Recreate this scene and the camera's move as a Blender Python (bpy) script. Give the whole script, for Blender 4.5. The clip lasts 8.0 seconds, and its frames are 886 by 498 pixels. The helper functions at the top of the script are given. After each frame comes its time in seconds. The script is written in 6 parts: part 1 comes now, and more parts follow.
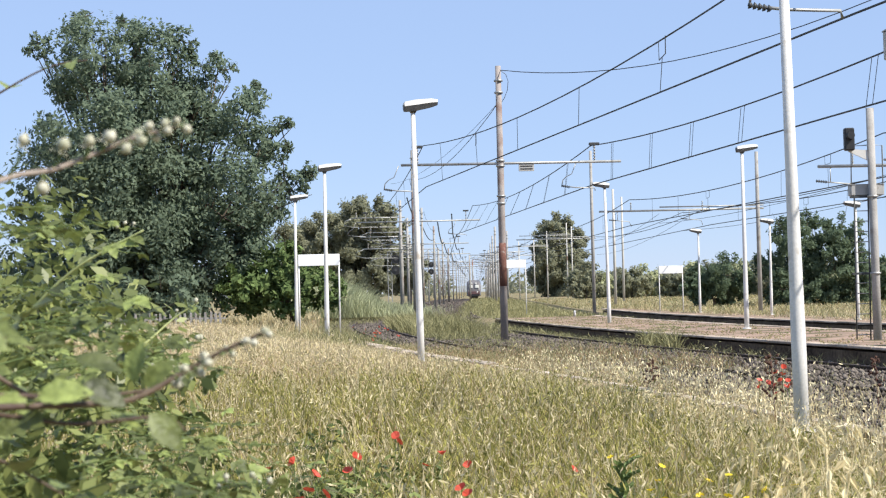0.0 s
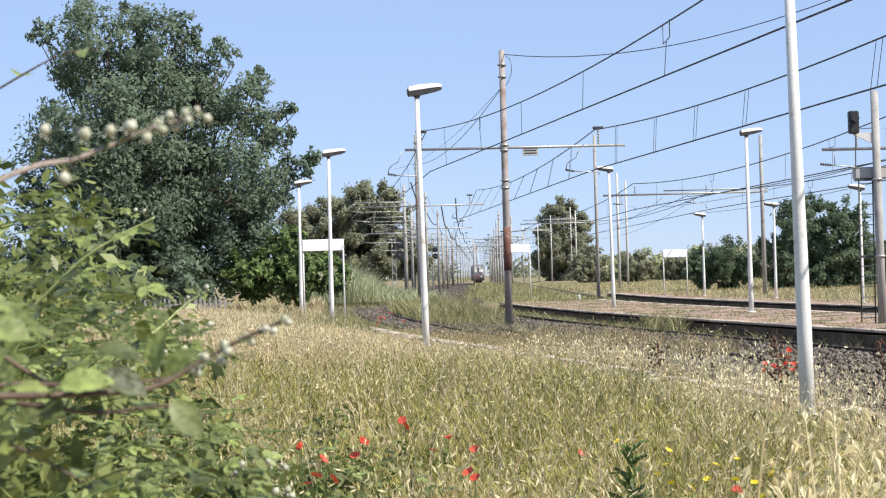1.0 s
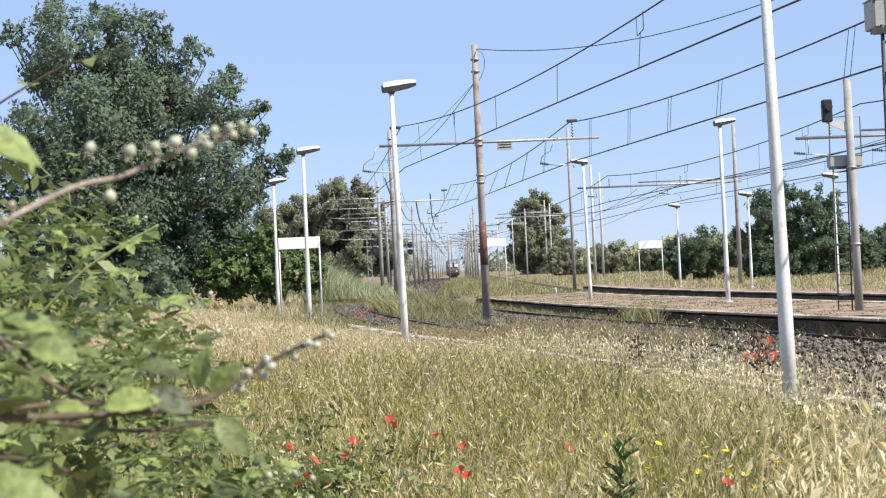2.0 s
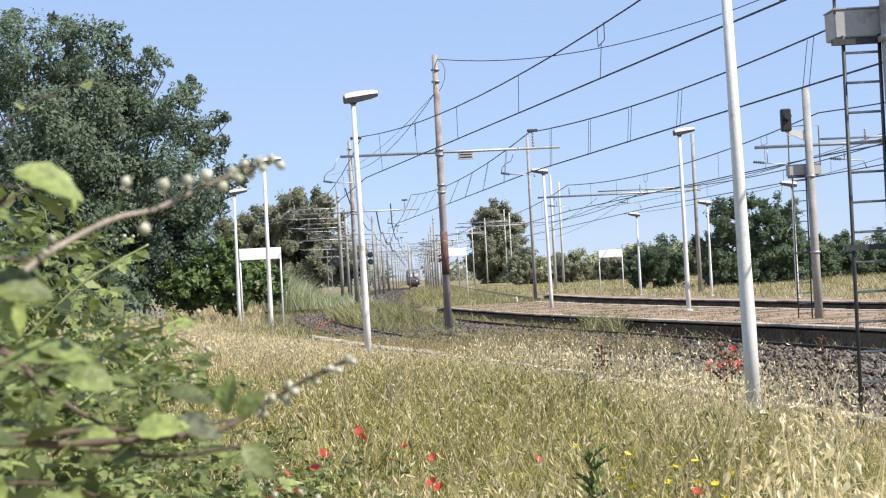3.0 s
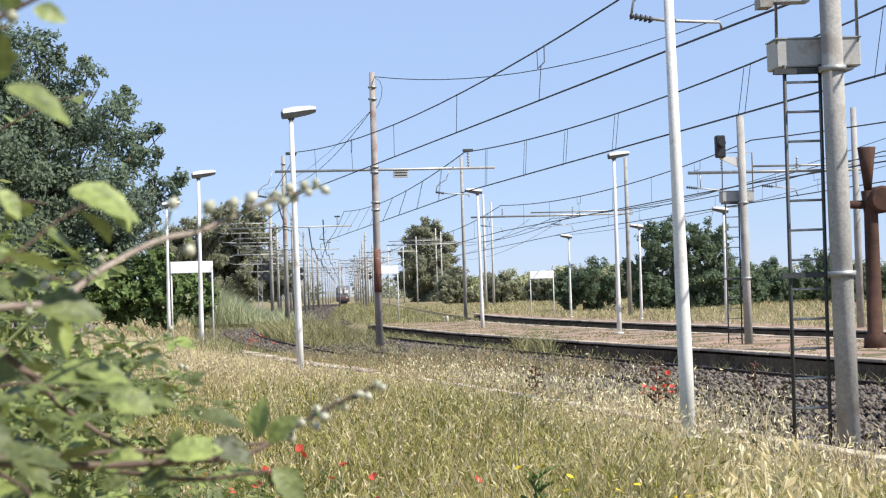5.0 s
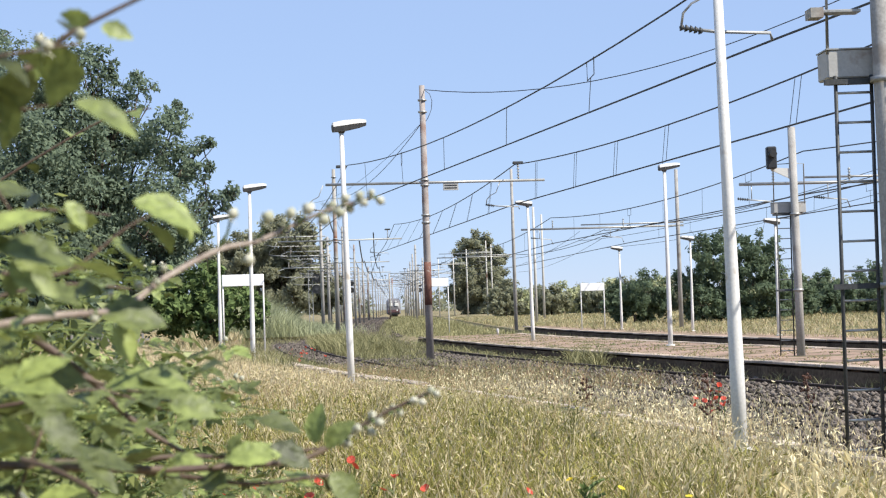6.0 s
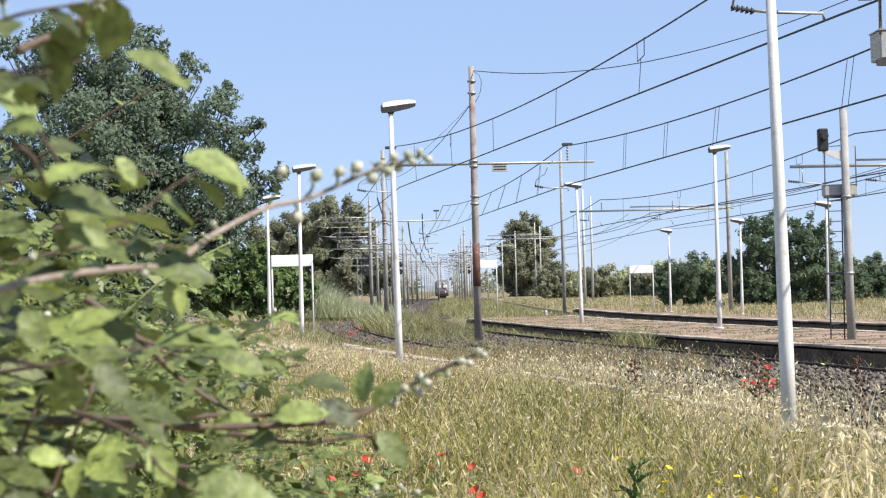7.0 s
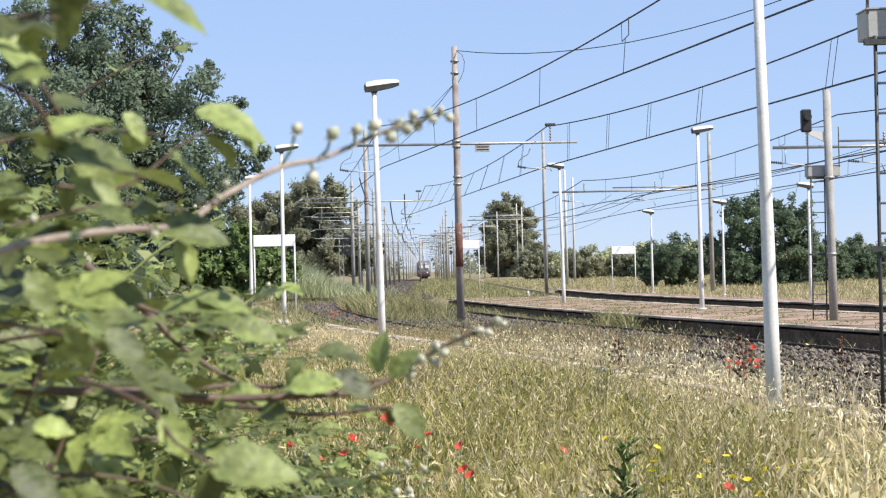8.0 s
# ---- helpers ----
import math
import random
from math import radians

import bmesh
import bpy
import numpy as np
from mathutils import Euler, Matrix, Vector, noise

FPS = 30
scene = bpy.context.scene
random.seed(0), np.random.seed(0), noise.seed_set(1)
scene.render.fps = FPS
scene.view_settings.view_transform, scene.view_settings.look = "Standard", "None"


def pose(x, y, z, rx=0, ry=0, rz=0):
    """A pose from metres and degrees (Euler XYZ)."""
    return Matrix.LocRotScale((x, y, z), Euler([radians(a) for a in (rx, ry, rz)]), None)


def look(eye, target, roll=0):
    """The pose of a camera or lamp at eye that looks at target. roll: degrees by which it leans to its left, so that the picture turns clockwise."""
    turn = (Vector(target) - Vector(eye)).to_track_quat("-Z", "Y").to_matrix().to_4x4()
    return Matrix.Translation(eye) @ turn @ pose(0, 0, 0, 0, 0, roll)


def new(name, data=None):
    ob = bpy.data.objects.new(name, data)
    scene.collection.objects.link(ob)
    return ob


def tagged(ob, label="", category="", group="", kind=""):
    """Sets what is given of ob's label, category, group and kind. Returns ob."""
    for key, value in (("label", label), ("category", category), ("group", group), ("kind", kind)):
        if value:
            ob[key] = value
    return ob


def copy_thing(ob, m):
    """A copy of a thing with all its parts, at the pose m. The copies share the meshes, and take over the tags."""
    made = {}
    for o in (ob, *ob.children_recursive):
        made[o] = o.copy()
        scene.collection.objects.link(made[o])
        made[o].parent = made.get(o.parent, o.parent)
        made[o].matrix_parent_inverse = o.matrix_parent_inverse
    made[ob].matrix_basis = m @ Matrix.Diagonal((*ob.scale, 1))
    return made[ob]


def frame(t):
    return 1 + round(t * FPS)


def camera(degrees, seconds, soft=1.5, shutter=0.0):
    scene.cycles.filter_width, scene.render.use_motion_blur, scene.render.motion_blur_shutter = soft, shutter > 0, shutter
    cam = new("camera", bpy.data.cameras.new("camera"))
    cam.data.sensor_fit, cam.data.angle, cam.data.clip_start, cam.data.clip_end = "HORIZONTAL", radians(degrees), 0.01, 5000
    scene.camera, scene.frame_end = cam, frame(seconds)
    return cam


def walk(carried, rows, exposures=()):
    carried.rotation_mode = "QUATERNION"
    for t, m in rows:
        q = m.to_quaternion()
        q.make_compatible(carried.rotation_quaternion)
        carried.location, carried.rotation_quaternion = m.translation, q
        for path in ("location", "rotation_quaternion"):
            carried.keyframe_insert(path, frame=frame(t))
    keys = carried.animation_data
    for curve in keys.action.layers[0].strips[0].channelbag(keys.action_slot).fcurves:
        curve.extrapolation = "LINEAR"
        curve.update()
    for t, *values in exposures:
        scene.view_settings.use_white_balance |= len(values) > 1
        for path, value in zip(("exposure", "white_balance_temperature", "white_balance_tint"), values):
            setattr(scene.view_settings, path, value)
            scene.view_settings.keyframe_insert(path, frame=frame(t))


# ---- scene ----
cam = camera(29.29, 8.0, soft=1.2)


def eye(x, y, z, yaw, pitch, roll):
    """Camera pose from place, yaw to the left of +y, pitch up and roll, in degrees."""
    return pose(x, y, z) @ pose(0, 0, 0, 0, 0, yaw) @ pose(0, 0, 0, 90 + pitch) @ pose(0, 0, 0, 0, 0, roll)


PATH = [
    (0.0, eye(0.000, 0.001, 1.400, 0.000, 1.451, -1.395)),
    (0.5, eye(-0.014, -0.011, 1.403, 0.330, 1.197, -1.166)),
    (1.0, eye(-0.013, -0.002, 1.403, 0.145, 0.932, -1.611)),
    (1.5, eye(-0.051, 0.018, 1.408, -0.143, 0.672, -2.195)),
    (3.0, eye(-0.125, -0.027, 1.437, -2.081, 0.988, -2.999)),
    (3.5, eye(-0.211, -0.047, 1.441, -2.821, 1.040, -2.430)),
    (4.0, eye(-0.219, -0.007, 1.459, -4.046, 1.131, -1.863)),
    (4.2, eye(-0.212, -0.001, 1.458, -4.464, 1.162, -1.702)),
    (5.3, eye(-0.223, -0.024, 1.446, -4.439, 1.683, -1.755)),
    (5.5, eye(-0.227, -0.024, 1.445, -4.029, 1.808, -1.793)),
    (6.0, eye(-0.221, -0.052, 1.445, -2.775, 1.980, -1.851)),
    (6.5, eye(-0.216, -0.053, 1.440, -1.743, 1.818, -1.645)),
    (7.0, eye(-0.221, -0.054, 1.426, -1.112, 1.414, -1.523)),
    (7.5, eye(-0.232, -0.033, 1.415, -1.180, 0.953, -1.324)),
    (8.0, eye(-0.252, 0.013, 1.414, -1.715, 0.746, -1.418)),
]
EXPOSURE = 0.57
walk(cam, PATH, exposures=[(0.0, EXPOSURE), (8.0, EXPOSURE)])
cam.data.dof.use_dof = True
cam.data.dof.focus_distance = 32.0
cam.data.dof.aperture_fstop = cam.data.lens / 4.0

# ---- light ----
SUN_DIR = Vector((0.60, -0.36, 0.74)).normalized()
world = bpy.data.worlds.new("world")
scene.world = world
world.use_nodes = True
wn = world.node_tree.nodes
sky = wn.new("ShaderNodeTexSky")
sky.sky_type = "NISHITA"
sky.sun_disc = False
sky.sun_elevation = math.asin(SUN_DIR.z)
sky.sun_rotation = math.atan2(SUN_DIR.x, SUN_DIR.y)
sky.air_density, sky.dust_density, sky.ozone_density = 1.0, 0.0, 2.0
sky.altitude = 1500
haze = wn.new("ShaderNodeMix")
haze.data_type = "RGBA"
haze.inputs["Factor"].default_value = 0.72
haze.inputs[7].default_value = (3.2, 4.38, 7.0, 1)
world.node_tree.links.new(sky.outputs["Color"], haze.inputs[6])
world.node_tree.links.new(haze.outputs[2], wn["Background"].inputs["Color"])
wn["Background"].inputs["Strength"].default_value = 0.0955
sun_data = bpy.data.lights.new("sun", "SUN")
sun_data.energy, sun_data.angle, sun_data.color = 5.0, radians(0.53), (1.0, 0.95, 0.87)
sun = new("sun", sun_data)
sun.matrix_world = look(SUN_DIR * 200, (0, 0, 0))

# ---- materials ----
def material(name, a, b, rough=0.8, metal=0.0, scale=6.0, fine=60.0, bump=0.3, fine_mix=0.5, per_object=0.0, spots=None, translucent=0.0, island=None, bump_dist=0.01):
    """Two colours mixed by coarse and fine noise, with relief; optional stains, per-object shade and leaf translucency."""
    m = bpy.data.materials.new(name)
    m.use_nodes = True
    nt = m.node_tree
    n, link = nt.nodes, nt.links.new
    bsdf, out = n["Principled BSDF"], n["Material Output"]
    geo = n.new("ShaderNodeNewGeometry")
    big, small = n.new("ShaderNodeTexNoise"), n.new("ShaderNodeTexNoise")
    for node, s in ((big, scale), (small, fine)):
        node.inputs["Scale"].default_value = s
        node.inputs["Detail"].default_value = 5
        link(geo.outputs["Position"], node.inputs["Vector"])
    mix = n.new("ShaderNodeMix")
    mix.inputs["Factor"].default_value = fine_mix
    link(big.outputs["Fac"], mix.inputs["A"])
    link(small.outputs["Fac"], mix.inputs["B"])
    ramp = n.new("ShaderNodeValToRGB")
    ramp.color_ramp.elements[0].position, ramp.color_ramp.elements[1].position = 0.36, 0.64
    ramp.color_ramp.elements[0].color, ramp.color_ramp.elements[1].color = (*a, 1), (*b, 1)
    value = mix.outputs["Result"]
    if island is not None:
        m2 = n.new("ShaderNodeMix")
        m2.inputs["Factor"].default_value = island
        link(value, m2.inputs["A"])
        link(geo.outputs["Random Per Island"], m2.inputs["B"])
        value = m2.outputs["Result"]
        ramp.color_ramp.elements[0].position, ramp.color_ramp.elements[1].position = 0.2, 0.8
    link(value, ramp.inputs["Fac"])
    colour = ramp.outputs["Color"]
    if spots:
        spot_colour, spot_scale, lo, hi = spots
        sp, sr, sm = n.new("ShaderNodeTexNoise"), n.new("ShaderNodeValToRGB"), n.new("ShaderNodeMix")
        sp.inputs["Scale"].default_value, sp.inputs["Detail"].default_value = spot_scale, 6
        link(geo.outputs["Position"], sp.inputs["Vector"])
        sr.color_ramp.elements[0].position, sr.color_ramp.elements[1].position = lo, hi
        link(sp.outputs["Fac"], sr.inputs["Fac"])
        sm.data_type = "RGBA"
        link(sr.outputs["Color"], sm.inputs["Factor"])
        link(colour, sm.inputs[6])
        sm.inputs[7].default_value = (*spot_colour, 1)
        colour = sm.outputs[2]
    if per_object:
        info, hs, mr = n.new("ShaderNodeObjectInfo"), n.new("ShaderNodeHueSaturation"), n.new("ShaderNodeMapRange")
        mr.inputs["To Min"].default_value, mr.inputs["To Max"].default_value = 1 - per_object, 1 + per_object
        link(info.outputs["Random"], mr.inputs["Value"])
        link(mr.outputs["Result"], hs.inputs["Value"])
        link(colour, hs.inputs["Color"])
        colour = hs.outputs["Color"]
    link(colour, bsdf.inputs["Base Color"])
    bsdf.inputs["Roughness"].default_value, bsdf.inputs["Metallic"].default_value = rough, metal
    bsdf.inputs["Specular IOR Level"].default_value = 0.12 if rough >= 0.8 else 0.35 if rough >= 0.55 else 0.5
    if bump:
        bp = n.new("ShaderNodeBump")
        bp.inputs["Strength"].default_value, bp.inputs["Distance"].default_value = bump, bump_dist
        link(small.outputs["Fac"], bp.inputs["Height"])
        link(bp.outputs["Normal"], bsdf.inputs["Normal"])
    if translucent:
        tr, ms = n.new("ShaderNodeBsdfTranslucent"), n.new("ShaderNodeMixShader")
        ms.inputs["Fac"].default_value = translucent
        link(colour, tr.inputs["Color"])
        link(bsdf.outputs["BSDF"], ms.inputs[1])
        link(tr.outputs["BSDF"], ms.inputs[2])
        link(ms.outputs["Shader"], out.inputs["Surface"])
    return m


M = {
    "soil": material("dry_soil", (0.20, 0.15, 0.085), (0.34, 0.27, 0.16), 0.95, scale=0.5, fine=14, bump=0.5, spots=((0.10, 0.12, 0.045), 0.35, 0.48, 0.62)),
    "white_paint": material("white_pole_paint", (0.58, 0.565, 0.53), (0.74, 0.72, 0.68), 0.6, scale=2, fine=40, bump=0.1, spots=((0.42, 0.36, 0.28), 5, 0.62, 0.75)),
    "panel": material("white_panel", (0.78, 0.78, 0.77), (0.85, 0.85, 0.84), 0.4, scale=2, fine=30, bump=0.02),
    "lamp_dark": material("lamp_underside", (0.05, 0.05, 0.052), (0.09, 0.09, 0.09), 0.5),
    "galv": material("galvanised_steel", (0.27, 0.27, 0.26), (0.44, 0.44, 0.42), 0.5, 0.5, scale=4, fine=60, bump=0.1, spots=((0.22, 0.13, 0.08), 3, 0.7, 0.85)),
    "mast_grey": material("weathered_mast", (0.25, 0.235, 0.21), (0.42, 0.40, 0.36), 0.75, scale=1.2, fine=30, bump=0.2, spots=((0.20, 0.085, 0.05), 0.55, 0.56, 0.68)),
    "mast_rosy": material("rust_tinted_mast", (0.25, 0.218, 0.20), (0.42, 0.375, 0.345), 0.85, scale=1.5, fine=35, bump=0.25, spots=((0.20, 0.13, 0.105), 1.4, 0.55, 0.72)),
    "mast_light": material("sunbleached_mast", (0.42, 0.40, 0.36), (0.60, 0.58, 0.53), 0.8, scale=1.2, fine=30, bump=0.2, spots=((0.16, 0.10, 0.07), 0.55, 0.6, 0.7)),
    "mast_pale": material("pale_concrete_mast", (0.27, 0.26, 0.24), (0.42, 0.40, 0.37), 0.85, scale=1.5, fine=35, bump=0.25, spots=((0.22, 0.19, 0.16), 2.5, 0.58, 0.75)),
    "box_grey": material("grey_cabinet_steel", (0.36, 0.35, 0.33), (0.46, 0.45, 0.42), 0.6, 0.1, scale=3, fine=40, bump=0.08, spots=((0.28, 0.24, 0.2), 6, 0.6, 0.75)),
    "rust": material("rusty_iron", (0.05, 0.032, 0.027), (0.12, 0.065, 0.046), 0.85, 0.2, scale=4, fine=50, bump=0.4),
    "rail": material("rail_steel", (0.05, 0.036, 0.03), (0.10, 0.07, 0.055), 0.7, 0.4, scale=5, fine=60),
    "wire": material("oxidised_wire", (0.05, 0.055, 0.055), (0.09, 0.09, 0.09), 0.6, 0.5, bump=0),
    "black": material("black_signal_paint", (0.012, 0.012, 0.013), (0.03, 0.03, 0.03), 0.5),
    "ballast": material("ballast_stone", (0.022, 0.018, 0.015), (0.20, 0.168, 0.14), 0.9, scale=3, fine=30, bump=0.5, island=0.75),
    "ballast_bed": material("ballast_bed", (0.03, 0.025, 0.02), (0.13, 0.105, 0.085), 0.95, scale=9, fine=26, bump=1.0, fine_mix=0.7, bump_dist=0.04),
    "kerb": material("kerb_stone", (0.36, 0.29, 0.225), (0.58, 0.50, 0.41), 0.9, scale=2.5, fine=30, bump=0.4, per_object=0.28, spots=((0.16, 0.13, 0.08), 1.6, 0.5, 0.62)),
    "edge": material("worn_edge_stone", (0.28, 0.22, 0.17), (0.52, 0.43, 0.34), 0.95, scale=2.0, fine=20, bump=0.5, per_object=0.3),
    "sand": material("pale_sand", (0.26, 0.20, 0.15), (0.50, 0.42, 0.33), 0.95, scale=1.5, fine=14, bump=0.6, spots=((0.14, 0.12, 0.07), 0.9, 0.5, 0.62)),
    "paving": material("worn_platform_paving", (0.23, 0.155, 0.115), (0.42, 0.30, 0.225), 0.95, scale=0.6, fine=9, bump=0.5, spots=((0.13, 0.115, 0.06), 0.9, 0.5, 0.6)),
    "wall": material("platform_wall", (0.05, 0.035, 0.022), (0.19, 0.135, 0.09), 0.95, scale=1.2, fine=12, bump=0.6),
    "sleeper": material("concrete_sleeper", (0.22, 0.19, 0.17), (0.34, 0.31, 0.28), 0.9, fine=20, per_object=0.15),
    "bark": material("tree_bark", (0.06, 0.045, 0.035), (0.15, 0.12, 0.09), 0.95, scale=3, fine=20, bump=0.6),
    "crown": material("broad_leaves", (0.135, 0.18, 0.125), (0.23, 0.285, 0.19), 0.85, scale=0.5, fine=3, bump=0, island=0.55, translucent=0.5),
    "crown_mid": material("hedgerow_leaves", (0.115, 0.155, 0.095), (0.20, 0.255, 0.155), 0.85, scale=0.5, fine=3, bump=0, island=0.5, translucent=0.5),
    "crown_light": material("light_green_leaves", (0.08, 0.12, 0.042), (0.185, 0.25, 0.09), 0.8, scale=0.6, fine=3, bump=0, island=0.6, translucent=0.3),
    # far leaves: distance haze is mixed into this paler, greyer colour
    "crown_far": material("haze_paled_leaves", (0.22, 0.225, 0.155), (0.37, 0.375, 0.245), 0.85, scale=0.15, fine=1.0, bump=0, island=0.5, translucent=0.5),
    "reed": material("reed_blades", (0.29, 0.31, 0.165), (0.50, 0.51, 0.30), 0.7, scale=0.3, fine=3, bump=0, island=0.6, translucent=0.3),
    "green_grass": material("green_grass", (0.118, 0.125, 0.03), (0.45, 0.405, 0.115), 0.6, scale=0.7, fine=4, bump=0, island=0.6, translucent=0.35),
    "dry_grass": material("dry_grass", (0.36, 0.27, 0.13), (0.68, 0.58, 0.36), 0.7, scale=0.6, fine=5, bump=0, island=0.65, translucent=0.35),
    "rust_red": material("red_lead_paint", (0.12, 0.06, 0.047), (0.20, 0.10, 0.076), 0.85, scale=3, fine=25, bump=0.3, spots=((0.3, 0.27, 0.24), 4, 0.6, 0.7)),
    "weed": material("trackside_weed", (0.15, 0.15, 0.06), (0.42, 0.385, 0.19), 0.7, scale=0.5, fine=4, bump=0, island=0.6, translucent=0.3),
    "russet_grass": material("russet_grass", (0.26, 0.165, 0.085), (0.52, 0.37, 0.20), 0.7, scale=0.6, fine=5, bump=0, island=0.65, translucent=0.35),
    "oat": material("wild_oat_husk", (0.50, 0.41, 0.21), (0.76, 0.66, 0.41), 0.6, scale=5, fine=40, bump=0, island=0.6, translucent=0.35),
    "oat_bright": material("ripe_oat_husk", (0.68, 0.56, 0.30), (0.90, 0.81, 0.53), 0.55, scale=8, fine=60, bump=0, island=0.5, translucent=0.3),
    "poppy": material("poppy_petal", (0.50, 0.05, 0.025), (0.68, 0.11, 0.06), 0.5, scale=20, fine=90, bump=0, translucent=0.3),
    "yellow": material("yellow_petal", (0.75, 0.55, 0.02), (0.85, 0.70, 0.04), 0.5, scale=20, fine=90, bump=0, translucent=0.3),
    "stem": material("green_stem", (0.07, 0.11, 0.03), (0.15, 0.20, 0.06), 0.6, scale=10, fine=60, bump=0, translucent=0.1),
    "cane": material("bramble_cane", (0.075, 0.045, 0.035), (0.14, 0.10, 0.065), 0.6, scale=12, fine=90, bump=0.2),
    "cane_tip": material("downy_bramble_shoot", (0.22, 0.17, 0.14), (0.38, 0.32, 0.27), 0.8, scale=30, fine=200, bump=0.3, bump_dist=0.001),
    "young_cane": material("young_green_cane", (0.26, 0.30, 0.11), (0.44, 0.47, 0.20), 0.6, scale=20, fine=90, bump=0.1),
    "straw": material("pinkish_straw", (0.42, 0.31, 0.185), (0.74, 0.60, 0.42), 0.7, scale=0.6, fine=5, bump=0, island=0.65, translucent=0.35),
    "leaf": material("bramble_leaf", (0.082, 0.104, 0.028), (0.25, 0.295, 0.085), 0.5, scale=22, fine=130, bump=0.6, per_object=0.65, translucent=0.22, bump_dist=0.004),
    "small_leaf": material("small_weed_leaf", (0.06, 0.085, 0.022), (0.22, 0.25, 0.075), 0.55, scale=6, fine=50, bump=0, island=0.6, translucent=0.3),
    "bright_leaf": material("sunlit_bramble_leaf", (0.06, 0.085, 0.026), (0.34, 0.375, 0.125), 0.45, scale=6, fine=50, bump=0, island=0.6, translucent=0.45),
    "bud": material("bramble_bud", (0.24, 0.25, 0.15), (0.58, 0.55, 0.45), 0.7, scale=60, fine=300, bump=0.2, bump_dist=0.001),
    "hill": material("haze_grey_hills", (0.24, 0.26, 0.26), (0.34, 0.35, 0.35), 1.0, scale=0.004, fine=0.02, bump=0),
    "fence": material("old_grey_timber", (0.22, 0.20, 0.18), (0.38, 0.36, 0.33), 0.9, scale=3, fine=30),
    "train_grey": material("train_grey_paint", (0.13, 0.125, 0.13), (0.20, 0.19, 0.195), 0.5, scale=1, fine=10, bump=0),
    "train_red": material("train_red_paint", (0.09, 0.05, 0.05), (0.14, 0.075, 0.075), 0.5, scale=1, fine=10, bump=0),
    "headlight": material("lens_and_sky_glare", (0.7, 0.7, 0.66), (0.8, 0.8, 0.75), 0.2, bump=0),
}


# ---- mesh tools ----
class Shape:
    """Collects vertices and faces of one mesh."""

    def __init__(self):
        self.v, self.f, self.round = [], [], set()

    def add(self, verts, faces, curved=0):
        k = len(self.v)
        self.round.update(range(len(self.f), len(self.f) + curved))
        self.v += [tuple(p) for p in verts]
        self.f += [tuple(i + k for i in face) for face in faces]
        return self

    def box(self, centre, size, m=None, bevel=0.0):
        bm = bmesh.new()
        bmesh.ops.create_cube(bm, size=1.0, matrix=Matrix.Diagonal((*size, 1)))
        if bevel:
            bmesh.ops.bevel(bm, geom=bm.edges[:], offset=bevel, segments=1, affect="EDGES", profile=0.5)
        t = Matrix.Translation(centre) @ (m or Matrix())
        bm.verts.index_update()
        self.add([t @ p.co for p in bm.verts], [[p.index for p in face.verts] for face in bm.faces])
        bm.free()
        return self

    def tube(self, points, radii, n=8, cap=True):
        points = [Vector(p) for p in points]
        if not hasattr(radii, "__len__"):
            radii = [radii] * len(points)
        rings, faces = [], []
        for i, p in enumerate(points):
            d = (points[min(i + 1, len(points) - 1)] - points[max(i - 1, 0)]).normalized()
            side = d.cross(Vector((0, 0, 1)) if abs(d.z) < 0.9 else Vector((0, 1, 0))).normalized()
            up = side.cross(d)
            rings += [p + (side * math.cos(a) + up * math.sin(a)) * radii[i] for a in (2 * math.pi * j / n for j in range(n))]
        for i in range(len(points) - 1):
            for j in range(n):
                k = (j + 1) % n
                faces.append((i * n + j, i * n + k, i * n + n + k, i * n + n + j))
        sides = len(faces) if n >= 6 else 0
        if cap:
            faces.append(tuple(range(n))[::-1])
            faces.append(tuple((len(points) - 1) * n + j for j in range(n)))
        return self.add(rings, faces, sides)

    def mesh(self, name, mat, smooth=False):
        me = bpy.data.meshes.new(name)
        me.from_pydata(self.v, [], self.f)
        me.materials.append(mat)
        if smooth or self.round:
            me.polygons.foreach_set("use_smooth", [smooth or i in self.round for i in range(len(me.polygons))])
        me.update()
        return me


def part(name, shape, mat, parent=None, label="", smooth=False, m=None):
    """One mesh object under a thing or a part."""
    ob = new(name, shape.mesh(name, mat, smooth) if isinstance(shape, Shape) else shape)
    if parent is not None:
        ob.parent = parent
    if m is not None:
        ob.matrix_basis = m
    if label:
        ob["label"] = label
    return ob


def thing(name, m, label, category, group="", kind=""):
    ob = new(name)
    ob.matrix_basis = m
    return tagged(ob, label, category, group, kind)


def cloud(name, verts, quads, mat, parent=None):
    """A mesh from arrays: verts (n, 3), faces (k, 3 or 4)."""
    me = bpy.data.meshes.new(name)
    verts, quads = np.asarray(verts, np.float32), np.asarray(quads, np.int32)
    k = quads.shape[1]
    me.vertices.add(len(verts))
    me.vertices.foreach_set("co", verts.ravel())
    me.loops.add(quads.size)
    me.loops.foreach_set("vertex_index", quads.ravel())
    me.polygons.add(len(quads))
    me.polygons.foreach_set("loop_start", np.arange(len(quads), dtype=np.int32) * k)
    me.update(calc_edges=True)
    me.materials.append(mat)
    ob = new(name, me)
    if parent is not None:
        ob.parent = parent
    return ob


